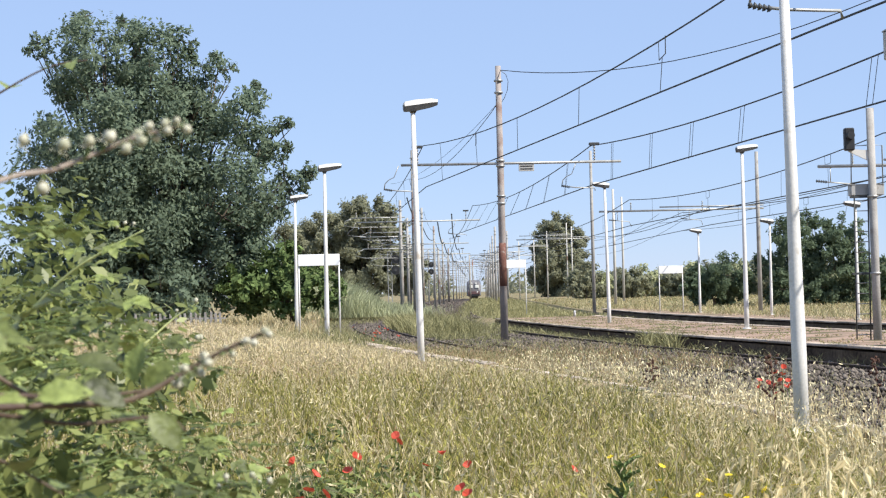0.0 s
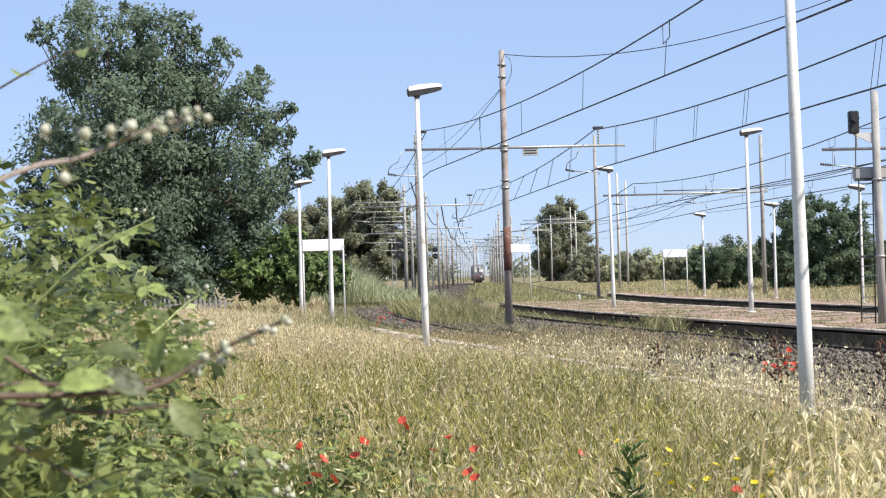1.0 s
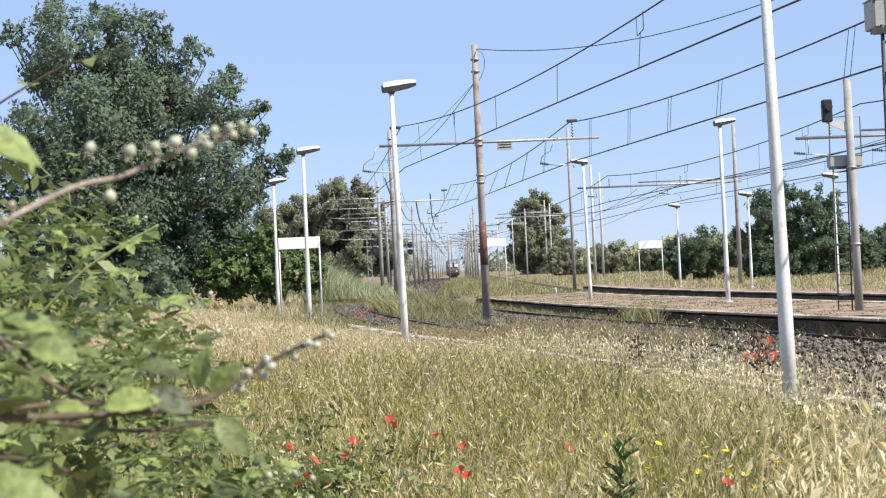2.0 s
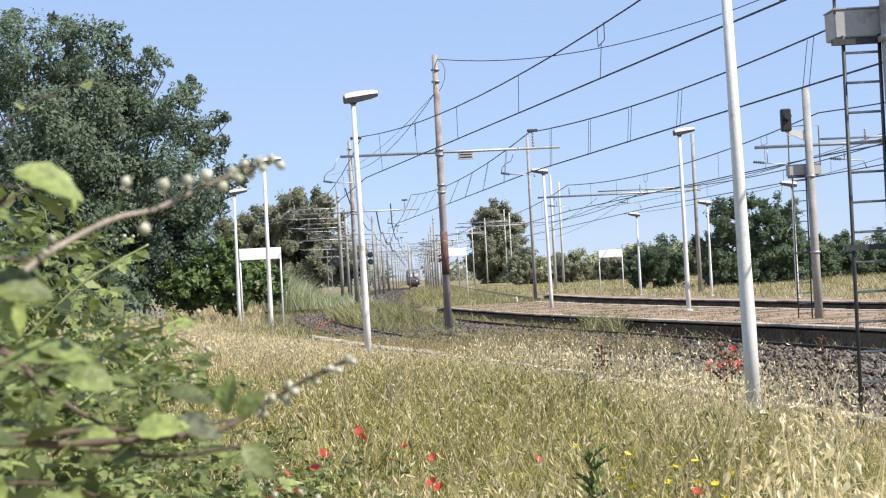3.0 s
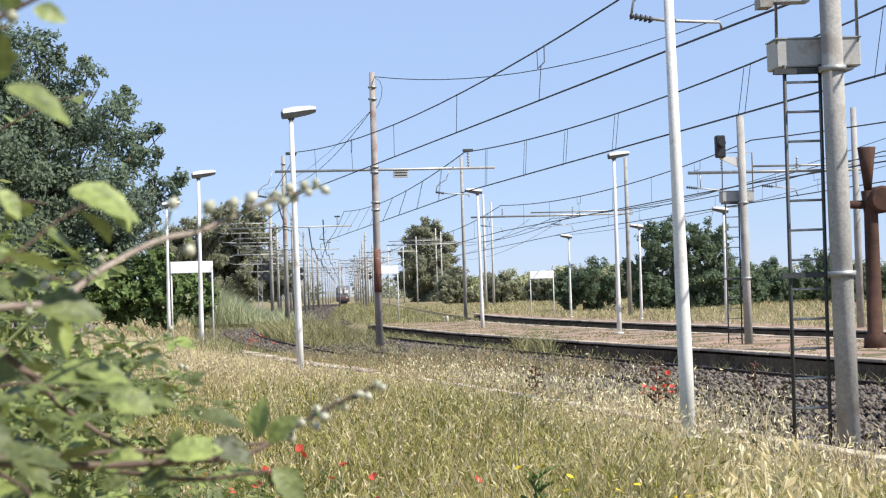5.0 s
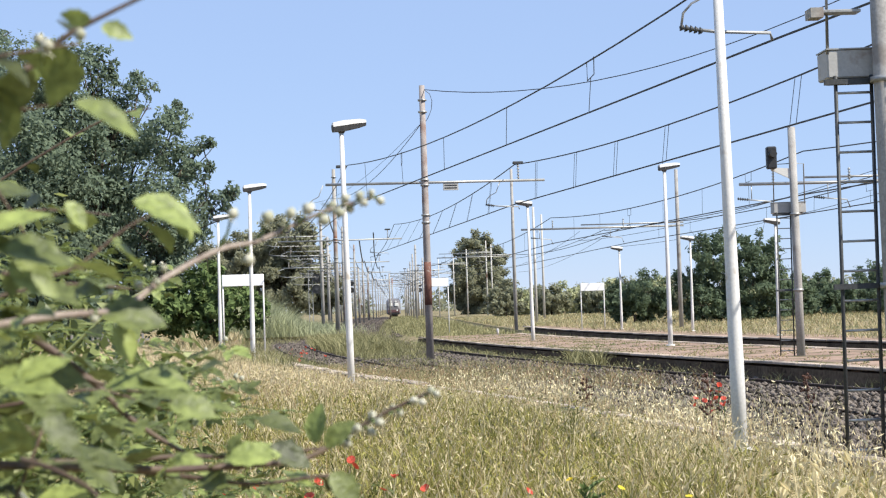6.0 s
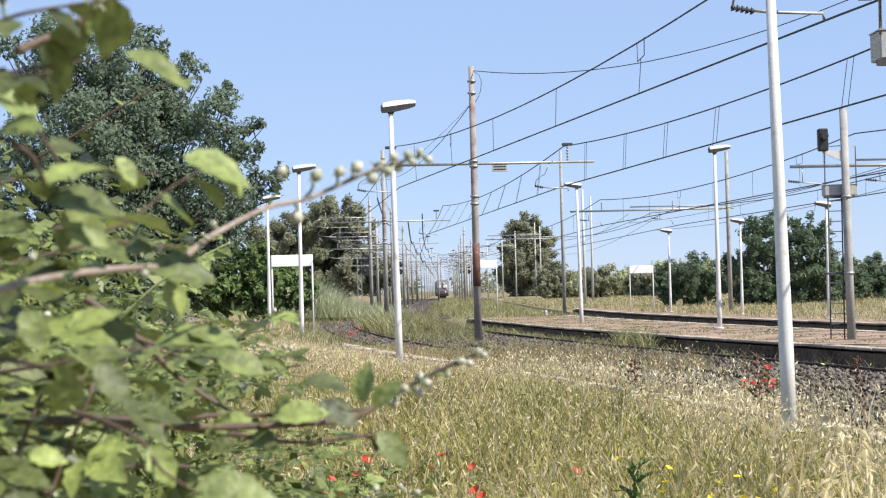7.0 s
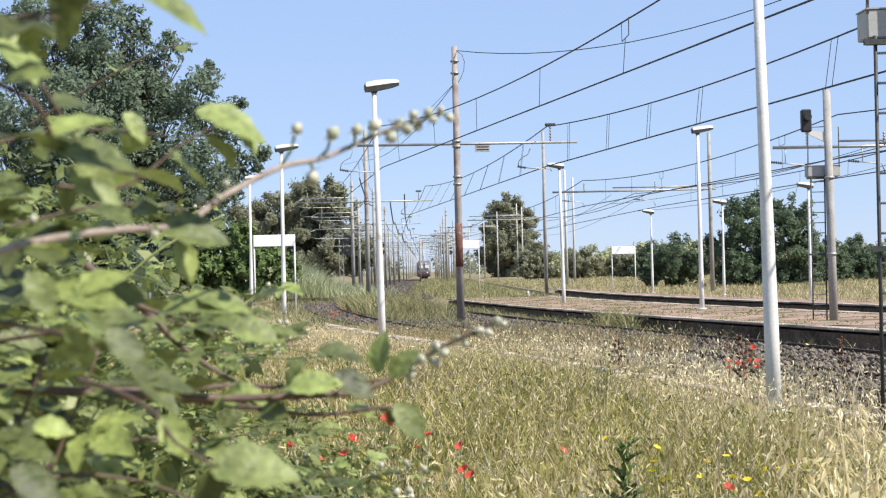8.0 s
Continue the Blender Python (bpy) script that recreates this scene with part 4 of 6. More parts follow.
def patch(x, y, s, seed):
    return 0.5 + 0.5 * (np.sin(x * 1.9 * s + seed) * np.sin(y * 0.83 * s + seed * 2.1) + 0.6 * np.sin(x * 4.3 * s - y * 1.7 * s + seed)) / 1.6


def field_z(y):
    return -0.16 * np.clip((24 - y) / 12, 0, 1) - 0.04


rng = np.random.default_rng(100)
x, y = scatter(rng, 150000, 3.5, 70, power=0.9)
dryness = np.clip(patch(x, y, 0.8, 1.0) * 0.45 + 0.55 * np.clip((y - 18) / 12, 0, 1) * (x < 0.8) + 0.25 * np.clip((y - 30) / 10, 0, 1) + 0.3 * np.clip(1.2 - np.abs(kerb_x(y) - 0.5 - x), 0, 1), 0, 1)
is_dry = rng.random(len(x)) < dryness * 0.85 + 0.1
russet = rng.random(len(x)) < 0.15 + 0.5 * np.clip((y - 20) / 15, 0, 1) * patch(x, y, 0.5, 9.0)
for name, sel, mat, label in (("green_grass", ~is_dry, "green_grass", "long green grass and weeds of the field"), ("dry_grass", is_dry & ~russet, "dry_grass", "dry straw-coloured grass of the field"), ("russet_grass", is_dry & russet, "russet_grass", "russet brown dry grass of the field")):
    xx, yy = x[sel], y[sel]
    h = (0.30 + 0.32 * rng.random(len(xx))) * (0.62 + 0.75 * patch(xx, yy, 1.3, 4.0)) * np.where(yy < 6, 0.75, 1) * np.clip((kerb_x(yy) + kerb_off(yy) - xx) / np.where(yy < 22, 2.4, 4.6), np.where(yy < 22, 0.22, 0.1), 1)
    v, q, tips = blades(rng, xx, yy, field_z(yy), h, 0.006 + 0.00045 * yy, 0.25 + 0.45 * rng.random(len(xx)))
    tagged(cloud(name, v, q, M[mat]), label, "grass", kind="stuff")
    if name == "russet_grass":
        continue
    if name == "dry_grass":
        pick_t = tips[rng.random(len(tips)) < 0.42]
        v, q = spikelets(rng, pick_t, 6, 0.029, 0.11)
        tagged(cloud("grass_seed_heads", v, q, M["oat"]), "pale dry seed heads above the grass", "grass", kind="stuff")
    else:
        pick_t = tips[rng.random(len(tips)) < 0.35]
        v, q = spikelets(rng, pick_t, 6, 0.033, 0.17)
        tagged(cloud("weed_leaves", v, q, M["green_grass"]), "small leaves and flower heads of field weeds", "weeds", kind="stuff")

# the field beside and behind the viewpoint
n = 34000
yy = rng.uniform(-14, 62, n)
xx = kerb_x(yy) - 0.6 - 24 * rng.random(n) ** 1.2
ok = ((yy < 3.4) | (xx < -0.31 * yy)) & (np.hypot(xx, yy) > 1.9)
xx, yy = xx[ok], yy[ok]
n = len(xx)
v, q, tips = blades(rng, xx, yy, field_z(yy), 0.3 + 0.3 * rng.random(n), 0.011 + 0.0004 * np.abs(yy), 0.3 + 0.4 * rng.random(n))
tagged(cloud("outer_grass", v, q, M["green_grass"]), "long grass at the edges of the field", "grass", kind="stuff")

# taller single stems above the rest
x, y = scatter(rng, 4600, 6.0, 45, power=0.8)
h = (0.62 + 0.3 * rng.random(len(x))) * np.clip((kerb_x(y) + kerb_off(y) - x) / np.where(y < 22, 2.6, 4.0), np.where(y < 22, 0.2, 0.05), 1)
v, q, tips = blades(rng, x, y, field_z(y), h, 0.004 + 0.0003 * y, 0.12 + 0.22 * rng.random(len(x)))
tagged(cloud("tall_grass_stems", v, q, M["dry_grass"]), "tall thin grass stems above the field", "grass", kind="stuff")
v, q = spikelets(rng, tips, 6, 0.02, 0.15, 0.22)
tagged(cloud("tall_seed_heads", v, q, M["oat"]), "pale loose seed heads on tall stems", "grass", kind="stuff")

# straw-coloured stand of dry grass towards the lamps
n = 12000
yy = rng.uniform(24, 60, n)
xx = -0.115 * yy + rng.normal(size=n) * (0.035 * yy + 0.5)
ok = xx < kerb_x(yy) - 1.2
xx, yy = xx[ok], yy[ok]
v, q, tips = blades(rng, xx, yy, field_z(yy), (0.4 + 0.35 * rng.random(len(xx))) * np.clip((kerb_x(yy) + kerb_off(yy) - xx) / 4.6, 0.12, 1), 0.006 + 0.0005 * yy, 0.2 + 0.35 * rng.random(len(xx)))
tagged(cloud("straw_grass", v, q, M["straw"]), "tall straw-coloured dry grass near the lamps", "grass", kind="stuff")
v, q = spikelets(rng, tips, 3, 0.04, 0.12, 0.28)
tagged(cloud("straw_seed_heads", v, q, M["oat"]), "pale seed heads on the straw grass", "grass", kind="stuff")

# low weeds on the ballast and beside the platforms
xs_, ys_, hs_ = [], [], []
for off0, off1, y0, y1, n, h in ((-0.4, 1.3, 17, 60, 6500, 0.42), (3.6, 6.0, 50, 100, 3600, 0.36), (3.2, 8.2, 84, 118, 420, 0.3), (8.1, 8.9, 47.5, 51.5, 700, 0.75), (7.9, 8.9, 52, 66, 700, 0.3), (8.1, 8.92, 28, 64, 900, 0.32), (8.95, 9.3, 28, 87, 900, 0.13), (8.9, 14.4, 86.5, 118, 1700, 0.2), (6.6, 8.92, 66, 84, 1300, 0.4), (-3.0, -0.6, 45.5, 50.5, 700, 0.55), (0.2, 5.4, 29, 47, 3600, 0.3), (14.5, 17.6, 45, 110, 1500, 0.35), (9.4, 14.0, 34, 87, 1500, 0.16), (-6, -0.5, 60, 110, 5000, 0.4), (0.2, 8.6, 20, 45, 900, 0.3), (-0.3, 3.0, 95, 200, 3000, 0.5), (8, 16, 115, 260, 5000, 0.6), (8.2, 8.9, 40, 80, 500, 0.35), (3.5, 6.1, 60, 108, 7000, 0.52), (3.6, 6.2, 66, 100, 5000, 0.72), (3.4, 6.4, 66, 84, 4200, 1.05), (-0.2, 1.5, 62, 100, 1500, 0.35), (0.0, 6.0, 38, 50, 1100, 0.34), (-0.5, 0.9, 46.3, 49.2, 900, 0.5)):
    yy = rng.uniform(y0, y1, 2 * n)
    xx = kerb_x(yy) + rng.uniform(off0, off1, 2 * n)
    ok = patch(xx, yy, 2.6 if off0 > 8 else 1.4, off0) > (0.62 if 8 < off0 < 8.5 or 9 < off0 < 10 else 0.55 if 3 < off0 < 4 else 0.42)
    xs_.append(xx[ok]), ys_.append(yy[ok]), hs_.append(h * (0.5 + 0.7 * rng.random(ok.sum())))
xx, yy, hh = (np.concatenate(a) for a in (xs_, ys_, hs_))
base = np.where((xx - kerb_x(yy) > 8.95) & (xx - kerb_x(yy) < 14.35), -0.05, np.where(xx - kerb_x(yy) < -0.45, -0.04, BED_Z))
v, q, tips = blades(rng, xx, yy, base, hh, 0.008 + 0.0002 * yy, 0.45 + 0.4 * rng.random(len(xx)))
tagged(cloud("trackside_weeds", v, q, M["weed"]), "olive green weeds growing through the ballast", "weeds", kind="stuff")
n = 9000
yy = rng.uniform(58, 140, n)
xx = kerb_x(yy) + rng.uniform(-9.0, -0.5, n)
v, q, tips = blades(rng, xx, yy, np.full(n, -0.06), 0.25 + 0.35 * rng.random(n), 0.02 + 0.0004 * yy, 0.3 + 0.3 * rng.random(n))
tagged(cloud("dry_verge_grass", v, q, M["dry_grass"]), "straw-coloured grass on the verge of the curve", "grass", kind="stuff")
n = 3500
yy = rng.uniform(87.5, 150, n)
xx = kerb_x(yy) + rng.uniform(9.0, 15.0, n)
v, q, tips = blades(rng, xx, yy, np.full(n, -0.1), 0.12 + 0.25 * rng.random(n), 0.015 + 0.0003 * yy, 0.3 + 0.4 * rng.random(n))
tagged(cloud("platform_end_grass", v, q, M["weed"]), "olive weeds and grass beyond the platform end", "grass", kind="stuff")
# far meadow beyond the last platform
n = 80000
yy = rng.uniform(40, 230, n)
xx = kerb_x(yy) + np.where(yy < 116, 19.2, 17.0) + rng.random(n) ** 1.3 * 44
v, q, tips = blades(rng, xx, yy, np.full(n, -0.06), (0.10 + 0.22 * rng.random(n)) * (0.5 + patch(xx, yy, 0.3, 2.0)), 0.008 + 0.00025 * yy, 0.4 + 0.5 * rng.random(n))
half = rng.random(n) < 0.28 + 0.3 * patch(xx, yy, 0.25, 6.0)
fq = q.reshape(n, 2, 4)
tagged(cloud("meadow_weeds", v, fq[~half].reshape(-1, 4), M["weed"]), "olive weeds in the far meadow", "weeds", kind="stuff")
q = fq[half].reshape(-1, 4)
tagged(cloud("meadow_grass", v, q, M["dry_grass"]), "dry meadow grass beyond the far platform", "grass", kind="stuff")
n = 30000
yy = rng.uniform(105, 185, n)
xx = -0.054 * yy + rng.normal(size=n) * 2.1
v, q, tips = blades(rng, xx, yy, np.full(n, -0.06), (1.0 + 1.5 * rng.random(n)) * (0.5 + patch(xx, yy, 0.35, 3.0)) * np.clip(0.85 - (xx + 0.054 * yy) * 0.2, 0.3, 1.2), np.full(n, 0.035), 0.35 + 0.45 * rng.random(n))
tagged(cloud("reed_bed", v, q, M["reed"]), "grey-green reeds beside the curve", "reeds", kind="stuff")

# ---- kerb and edge stones ----
def edging(name, parent, place, y0, y1, size, z, mat="kerb"):
    me = Shape().box((0, 0, 0), (size[0], size[1] - 0.015, size[2]), bevel=0.012).mesh(name, M[mat])
    r = random.Random(int(y0 * 10))
    y = y0
    while y < y1:
        off = float(place(y)) if callable(place) else place
        part(name, me, None, parent, m=at_line(off, y, z + r.uniform(-0.008, 0.008)) @ pose(0, 0, 0, 0, 0, r.uniform(-0.6, 0.6)))
        y += size[1]


kerb = thing("kerb", pose(0, 0, 0), "pale stone kerb between grass and ballast", "kerb", kind="structure")
edging("kerb_stone", kerb, kerb_off, 13, 33, (0.2, 1.0, 0.5), -0.265)
edging("kerb_stone", kerb, kerb_off, 33, 64, (0.3, 1.0, 0.5), -0.24)
edging("edge_stone", platform_2, EDGE_2 + 0.175, 26, 87, (0.35, 1.2, 0.06), -0.025, "edge")
edging("edge_stone", platform_2, BACK_2 - 0.175, 40, 87, (0.35, 1.2, 0.06), -0.025, "edge")
edging("edge_stone", platform_3, EDGE_3 + 0.175, 48, 116, (0.35, 1.2, 0.06), -0.025, "edge")

# loose ballast stones
n = 62000
yy = 14 + 100 * rng.random(n) ** 1.8
oo = rng.uniform(-0.25, 8.85, n)
zz = BED_Z + 0.05 + 0.03 * rng.random(n)
zz += np.interp(oo, [0.9, 1.6, 4.4, 5.2, 7.1, 7.5], [0.0, 0.03, 0.03, 0.03, 0.06, 0.0])
octa = np.array([(1, 0, 0), (0, 1, 0), (-1, 0, 0), (0, -1, 0), (0, 0, 0.8), (0, 0, -0.8)])
zz += np.where((oo > 1.3) & (oo < 4.6) & (yy < 38), 0.09, 0.0)
zz += np.where((oo > 4.4) & (oo < 7.2) & (yy < 62), 0.06 * np.clip((62 - yy) / 8, 0, 1), 0.0)
sz = 0.024 + 0.03 * rng.random((n, 1, 1)) + 0.0004 * yy[:, None, None]
verts = np.stack([kerb_x(yy) + oo, yy, zz], 1)[:, None] + octa[None] * sz * (0.6 + 0.8 * rng.random((n, 6, 3)))
k = np.arange(n)[:, None] * 6
tri = np.concatenate([k + list(t) for t in ((0, 1, 4), (1, 2, 4), (2, 3, 4), (3, 0, 4), (1, 0, 5), (2, 1, 5), (3, 2, 5), (0, 3, 5))], 1).reshape(-1, 3)
n2 = 16000
y2 = 112 + 190 * rng.random(n2) ** 1.3
o2 = rng.uniform(0.3, 15.5, n2)
far = np.stack([kerb_x(y2) + o2, y2, np.full(n2, BED_Z + 0.08)], 1)[:, None] + octa[None] * (0.045 + 0.05 * rng.random((n2, 1, 1))) * (0.6 + 0.8 * rng.random((n2, 6, 3)))
tri = np.concatenate([tri, tri[:8 * n2] + 6 * n])
verts = np.concatenate([verts, far])
tagged(cloud("ballast_stones", verts.reshape(-1, 3), tri, M["ballast"]), "loose grey-brown crushed stone between the rails", "ballast", kind="stuff")

n = 1300
yy = rng.uniform(33, 63, n)
xx = kerb_x(yy) + kerb_off(yy) + 0.12 + rng.normal(size=n) * 0.28
sz = 0.015 + 0.04 * rng.random((n, 1, 1))
verts = np.stack([xx, yy, np.where(xx > kerb_x(yy) + kerb_off(yy) + 0.1, -0.1 - 0.45 * np.clip(xx - kerb_x(yy) - kerb_off(yy) - 0.1, 0, 0.7), 0.0)], 1)[:, None] + octa[None] * sz * (0.5 + 0.9 * rng.random((n, 6, 3)))
k = np.arange(n)[:, None] * 6
tri = np.concatenate([k + list(t) for t in ((0, 1, 4), (1, 2, 4), (2, 3, 4), (3, 0, 4), (1, 0, 5), (2, 1, 5), (3, 2, 5), (0, 3, 5))], 1).reshape(-1, 3)
tagged(cloud("kerb_rubble", verts.reshape(-1, 3), tri, M["sand"]), "pale rubble and sand along the broken kerb", "rubble", kind="stuff")

n = 5200
yy = 30 + 57 * rng.random(n)
xx = kerb_x(yy) + rng.uniform(9.35, 13.9, n)
ok = patch(xx, yy, 1.1, 7.0) > 0.5
xx, yy = xx[ok], yy[ok]
n = len(xx)
sz = 0.014 + 0.03 * rng.random((n, 1, 1))
verts = np.stack([xx, yy, np.full(n, -0.008)], 1)[:, None] + octa[None] * sz * (0.5 + 0.9 * rng.random((n, 6, 3)))
k = np.arange(n)[:, None] * 6
tri = np.concatenate([k + list(t) for t in ((0, 1, 4), (1, 2, 4), (2, 3, 4), (3, 0, 4), (1, 0, 5), (2, 1, 5), (3, 2, 5), (0, 3, 5))], 1).reshape(-1, 3)
tagged(cloud("platform_gravel", verts.reshape(-1, 3), tri, M["soil"]), "loose grit and clods on the worn platform", "gravel", kind="stuff")

# ---- flowers in the field ----
def petals(n, r, cup, seed, width=0.62):
    """A ring of cupped petals, each a small fan."""
    rr = random.Random(seed)
    s = Shape()
    for i in range(n):
        a = 2 * math.pi * i / n + rr.uniform(-0.2, 0.2)
        d, e = Vector((math.cos(a), math.sin(a), 0)), Vector((-math.sin(a), math.cos(a), 0))
        pts = [Vector((0, 0, 0))]
        for t in (-1, -0.5, 0, 0.5, 1):
            k = 1 - 0.35 * abs(t) ** 2
            pts.append(d * r * k + e * r * width * t + Vector((0, 0, r * cup * (0.7 + 0.4 * rr.random()))))
        s.add(pts, [(0, j, j + 1) for j in range(1, 5)])
    return s


def flower(name, x, y, z, ground, me, stem_mat, label, category, group, tilt, r):
    f = thing(name, pose(x, y, z - 0.02, tilt[0], tilt[1], tilt[2]), label, category, group)
    part("bloom", me, None, f)
    inv = f.matrix_basis.inverted()
    pts = [inv @ Vector((x + 0.03 * math.sin(y * 9 + z * 20) * k, y + 0.02 * k, z - (z - ground) * (1 - k))) for k in (0.0, 0.5, 1.0)]
    part("stem", Shape().tube([inv @ Vector((x + 0.05, y, ground)), pts[1], (0, 0, 0)], r, 5), stem_mat, f)
    return f


poppy_meshes = [petals(4, 0.029, c, i, 0.75).mesh("bloom", M["poppy"]) for i, c in enumerate((0.6, 0.3, 0.9))]
rp = random.Random(5)
POPPIES = [(0.06, 8.0, 0.49), (-0.32, 10.5, 0.54), (-0.04, 11.5, 0.32), (-0.63, 8.0, 0.57), (-0.66, 8.0, 0.50), (-0.49, 9.0, 0.55), (-0.53, 9.0, 0.48), (-0.13, 10.0, 0.40), (0.12, 10.0, 0.39), (0.77, 10.5, 0.30), (-0.58, 8.0, 0.48), (-0.77, 8.5, 0.58), (0.09, 8.02, 0.46), (-0.30, 10.4, 0.51), (1.35, 8.2, 0.34), (-0.95, 8.8, 0.52), (-0.72, 8.2, 0.44)]
for i, (x, y, z) in enumerate(POPPIES):
    flower("poppy", x, y, z, -0.15, poppy_meshes[i % 3], M["stem"], "scarlet poppy on a thin stem in the grass", "poppy", "poppies in the field", (rp.uniform(0, 55), rp.uniform(-35, 35), rp.uniform(0, 360)), 0.0025)
for cx, cy, cz, n, sp in ((-1.85, 47.8, 0.30, 18, 0.20), (3.70, 19.0, 0.36, 14, 0.13)):
    for i in range(n):
        x, y, z = cx + rp.gauss(0, sp), cy + rp.gauss(0, sp * 0.7), cz + rp.gauss(0, 0.11)
        f = flower("poppy", x, y, z, -0.2, poppy_meshes[i % 3], M["stem"], "scarlet poppy in a clump beside the kerb", "poppy", "poppy clump", (rp.uniform(10, 60), rp.uniform(-30, 30), rp.uniform(0, 360)), 0.003)
        f.scale = (1.2,) * 3 if cy > 30 else (1.2,) * 3
yellow_meshes = [petals(9, 0.022, c, 10 + i, 0.3).mesh("bloom", M["yellow"]) for i, c in enumerate((0.2, 0.5))]
YELLOWS = [(1.13, 9.0, 0.47), (1.11, 9.0, 0.39), (1.40, 8.5, 0.47), (1.30, 8.5, 0.44), (1.01, 8.0, 0.42), (1.49, 8.0, 0.45), (0.98, 9.0, 0.53), (1.18, 8.0, 0.43), (1.23, 7.5, 0.49), (0.95, 8.0, 0.46), (1.42, 8.1, 0.40), (1.62, 8.3, 0.42), (1.05, 7.6, 0.45), (0.88, 9.2, 0.50), (1.75, 8.6, 0.40), (1.33, 7.4, 0.42)]
for i, (x, y, z) in enumerate(YELLOWS):
    flower("yellow_flower", x, y, z, -0.15, yellow_meshes[i % 2], M["stem"], "small yellow daisy-like flower in the grass", "flower", "yellow flowers", (rp.uniform(0, 60), rp.uniform(-30, 30), rp.uniform(0, 360)), 0.002)

# ---- wild oats, tall and pale ----
def oat(x, y, h, seed):
    rr = random.Random(seed)
    o = thing("wild_oat", pose(x, y, -0.17, 0, 0, rr.uniform(0, 360)), "tall pale wild oat with drooping husks", "wild oat", "wild oats")
    bend = rr.uniform(0.08, 0.22)
    pts = [Vector((bend * t * t, 0, h * t)) for t in (0, 0.3, 0.6, 0.8, 0.92, 1.0)]
    part("stalk", Shape().tube(pts, [0.005, 0.0045, 0.004, 0.003, 0.002, 0.001], 5), M["oat_bright"], o)
    s = Shape()
    for i in range(26):
        t = rr.uniform(0.68, 1.0)
        root = Vector((bend * t * t, 0, h * t))
        a, reach = rr.uniform(0, 6.28), rr.uniform(0.02, 0.085)
        tip = root + Vector((math.cos(a) * reach, math.sin(a) * reach, rr.uniform(-0.05, 0.02)))
        s.tube([root, root.lerp(tip, 0.6) + Vector((0, 0, 0.015)), tip], 0.0007, 3, cap=False)
        d = Vector((math.cos(a) * 0.5, math.sin(a) * 0.5, -1 + rr.uniform(-0.2, 0.7))).normalized()
        e = d.cross(Vector((rr.gauss(0, 1), rr.gauss(0, 1), rr.gauss(0, 1)))).normalized()
        L = rr.uniform(0.034, 0.054)
        for w in (e, d.cross(e)):
            s.add([tip, tip + d * L * 0.35 + w * L * 0.2, tip + d * L, tip + d * L * 0.35 - w * L * 0.2], [(0, 1, 2, 3)])
        s.tube([tip + d * L, tip + d * L * 1.7 + e * 0.006], 0.0005, 3, cap=False)
    part("panicle", s, M["oat_bright"], o, "pale drooping husks")
    blade = Shape()
    for i in range(3):
        z0, a = h * (0.15 + 0.2 * i), rr.uniform(0, 6.28)
        c, q = Vector((math.cos(a), math.sin(a), 0)), Vector((-math.sin(a), math.cos(a), 0))
        p = [c * 0.14 * t + Vector((0, 0, z0 + 0.16 * t - 0.17 * t * t)) for t in (0, 0.5, 1.0, 1.5)]
        wd = [0.004, 0.005, 0.004, 0.0005]
        k = [v for pp, ww in zip(p, wd) for v in (pp - q * ww, pp + q * ww)]
        blade.add(k, [(2 * j, 2 * j + 1, 2 * j + 3, 2 * j + 2) for j in range(3)])
    part("leaf_blade", blade, M["dry_grass"], o)


ro = random.Random(9)
for i in range(10):
    oat(ro.gauss(0.96, 0.1), 4.4 + ro.uniform(-0.35, 0.4), ro.uniform(0.95, 1.28), i)
for i in range(13):
    y = ro.uniform(4.0, 6.4)
    x = y * ro.uniform(0.20, 0.36)
    oat(x, y, ro.uniform(0.75, 1.05), 100 + i)
for i in range(5):
    oat(ro.uniform(0.1, 0.8), ro.uniform(3.6, 4.3), ro.uniform(0.72, 0.86), 200 + i)

# upright leafy thistle
th = thing("thistle", pose(0.82, 8.0, -0.17), "dark green spiny thistle in the grass", "thistle")
part("stem", Shape().tube([(0, 0, 0), (0.01, 0, 0.4), (0, 0, 0.72)], [0.011, 0.009, 0.006], 6), M["stem"], th)
rt = random.Random(3)
tl = Shape()
for L, w in ((1.0, 0.16),):
    st = [(0, 0.04), (0.15, 0.10), (0.25, 0.06), (0.4, 0.14), (0.5, 0.07), (0.65, 0.12), (0.75, 0.05), (1.0, 0.0)]
    v = [(0.16 * t, -0.16 * ww * 1.4, 0.05 * t - 0.06 * t * t + 0.02) for t, ww in st] + [(0.16 * t, 0.0, 0.05 * t - 0.06 * t * t) for t, _ in st] + [(0.16 * t, 0.16 * ww * 1.4, 0.05 * t - 0.06 * t * t + 0.02) for t, ww in st]
    n8 = len(st)
    tl.add(v, [(i, i + 1, n8 + i + 1, n8 + i) for i in range(n8 - 1)] + [(n8 + i, n8 + i + 1, 2 * n8 + i + 1, 2 * n8 + i) for i in range(n8 - 1)])
tlm = tl.mesh("leaf", M["stem"])
for i in range(30):
    part("leaf", tlm, None, th, m=pose(0, 0, 0.05 + 0.0225 * i, 0, rt.uniform(-72, -35), 137 * i) @ Matrix.Scale(1.35 - 0.022 * i, 4))

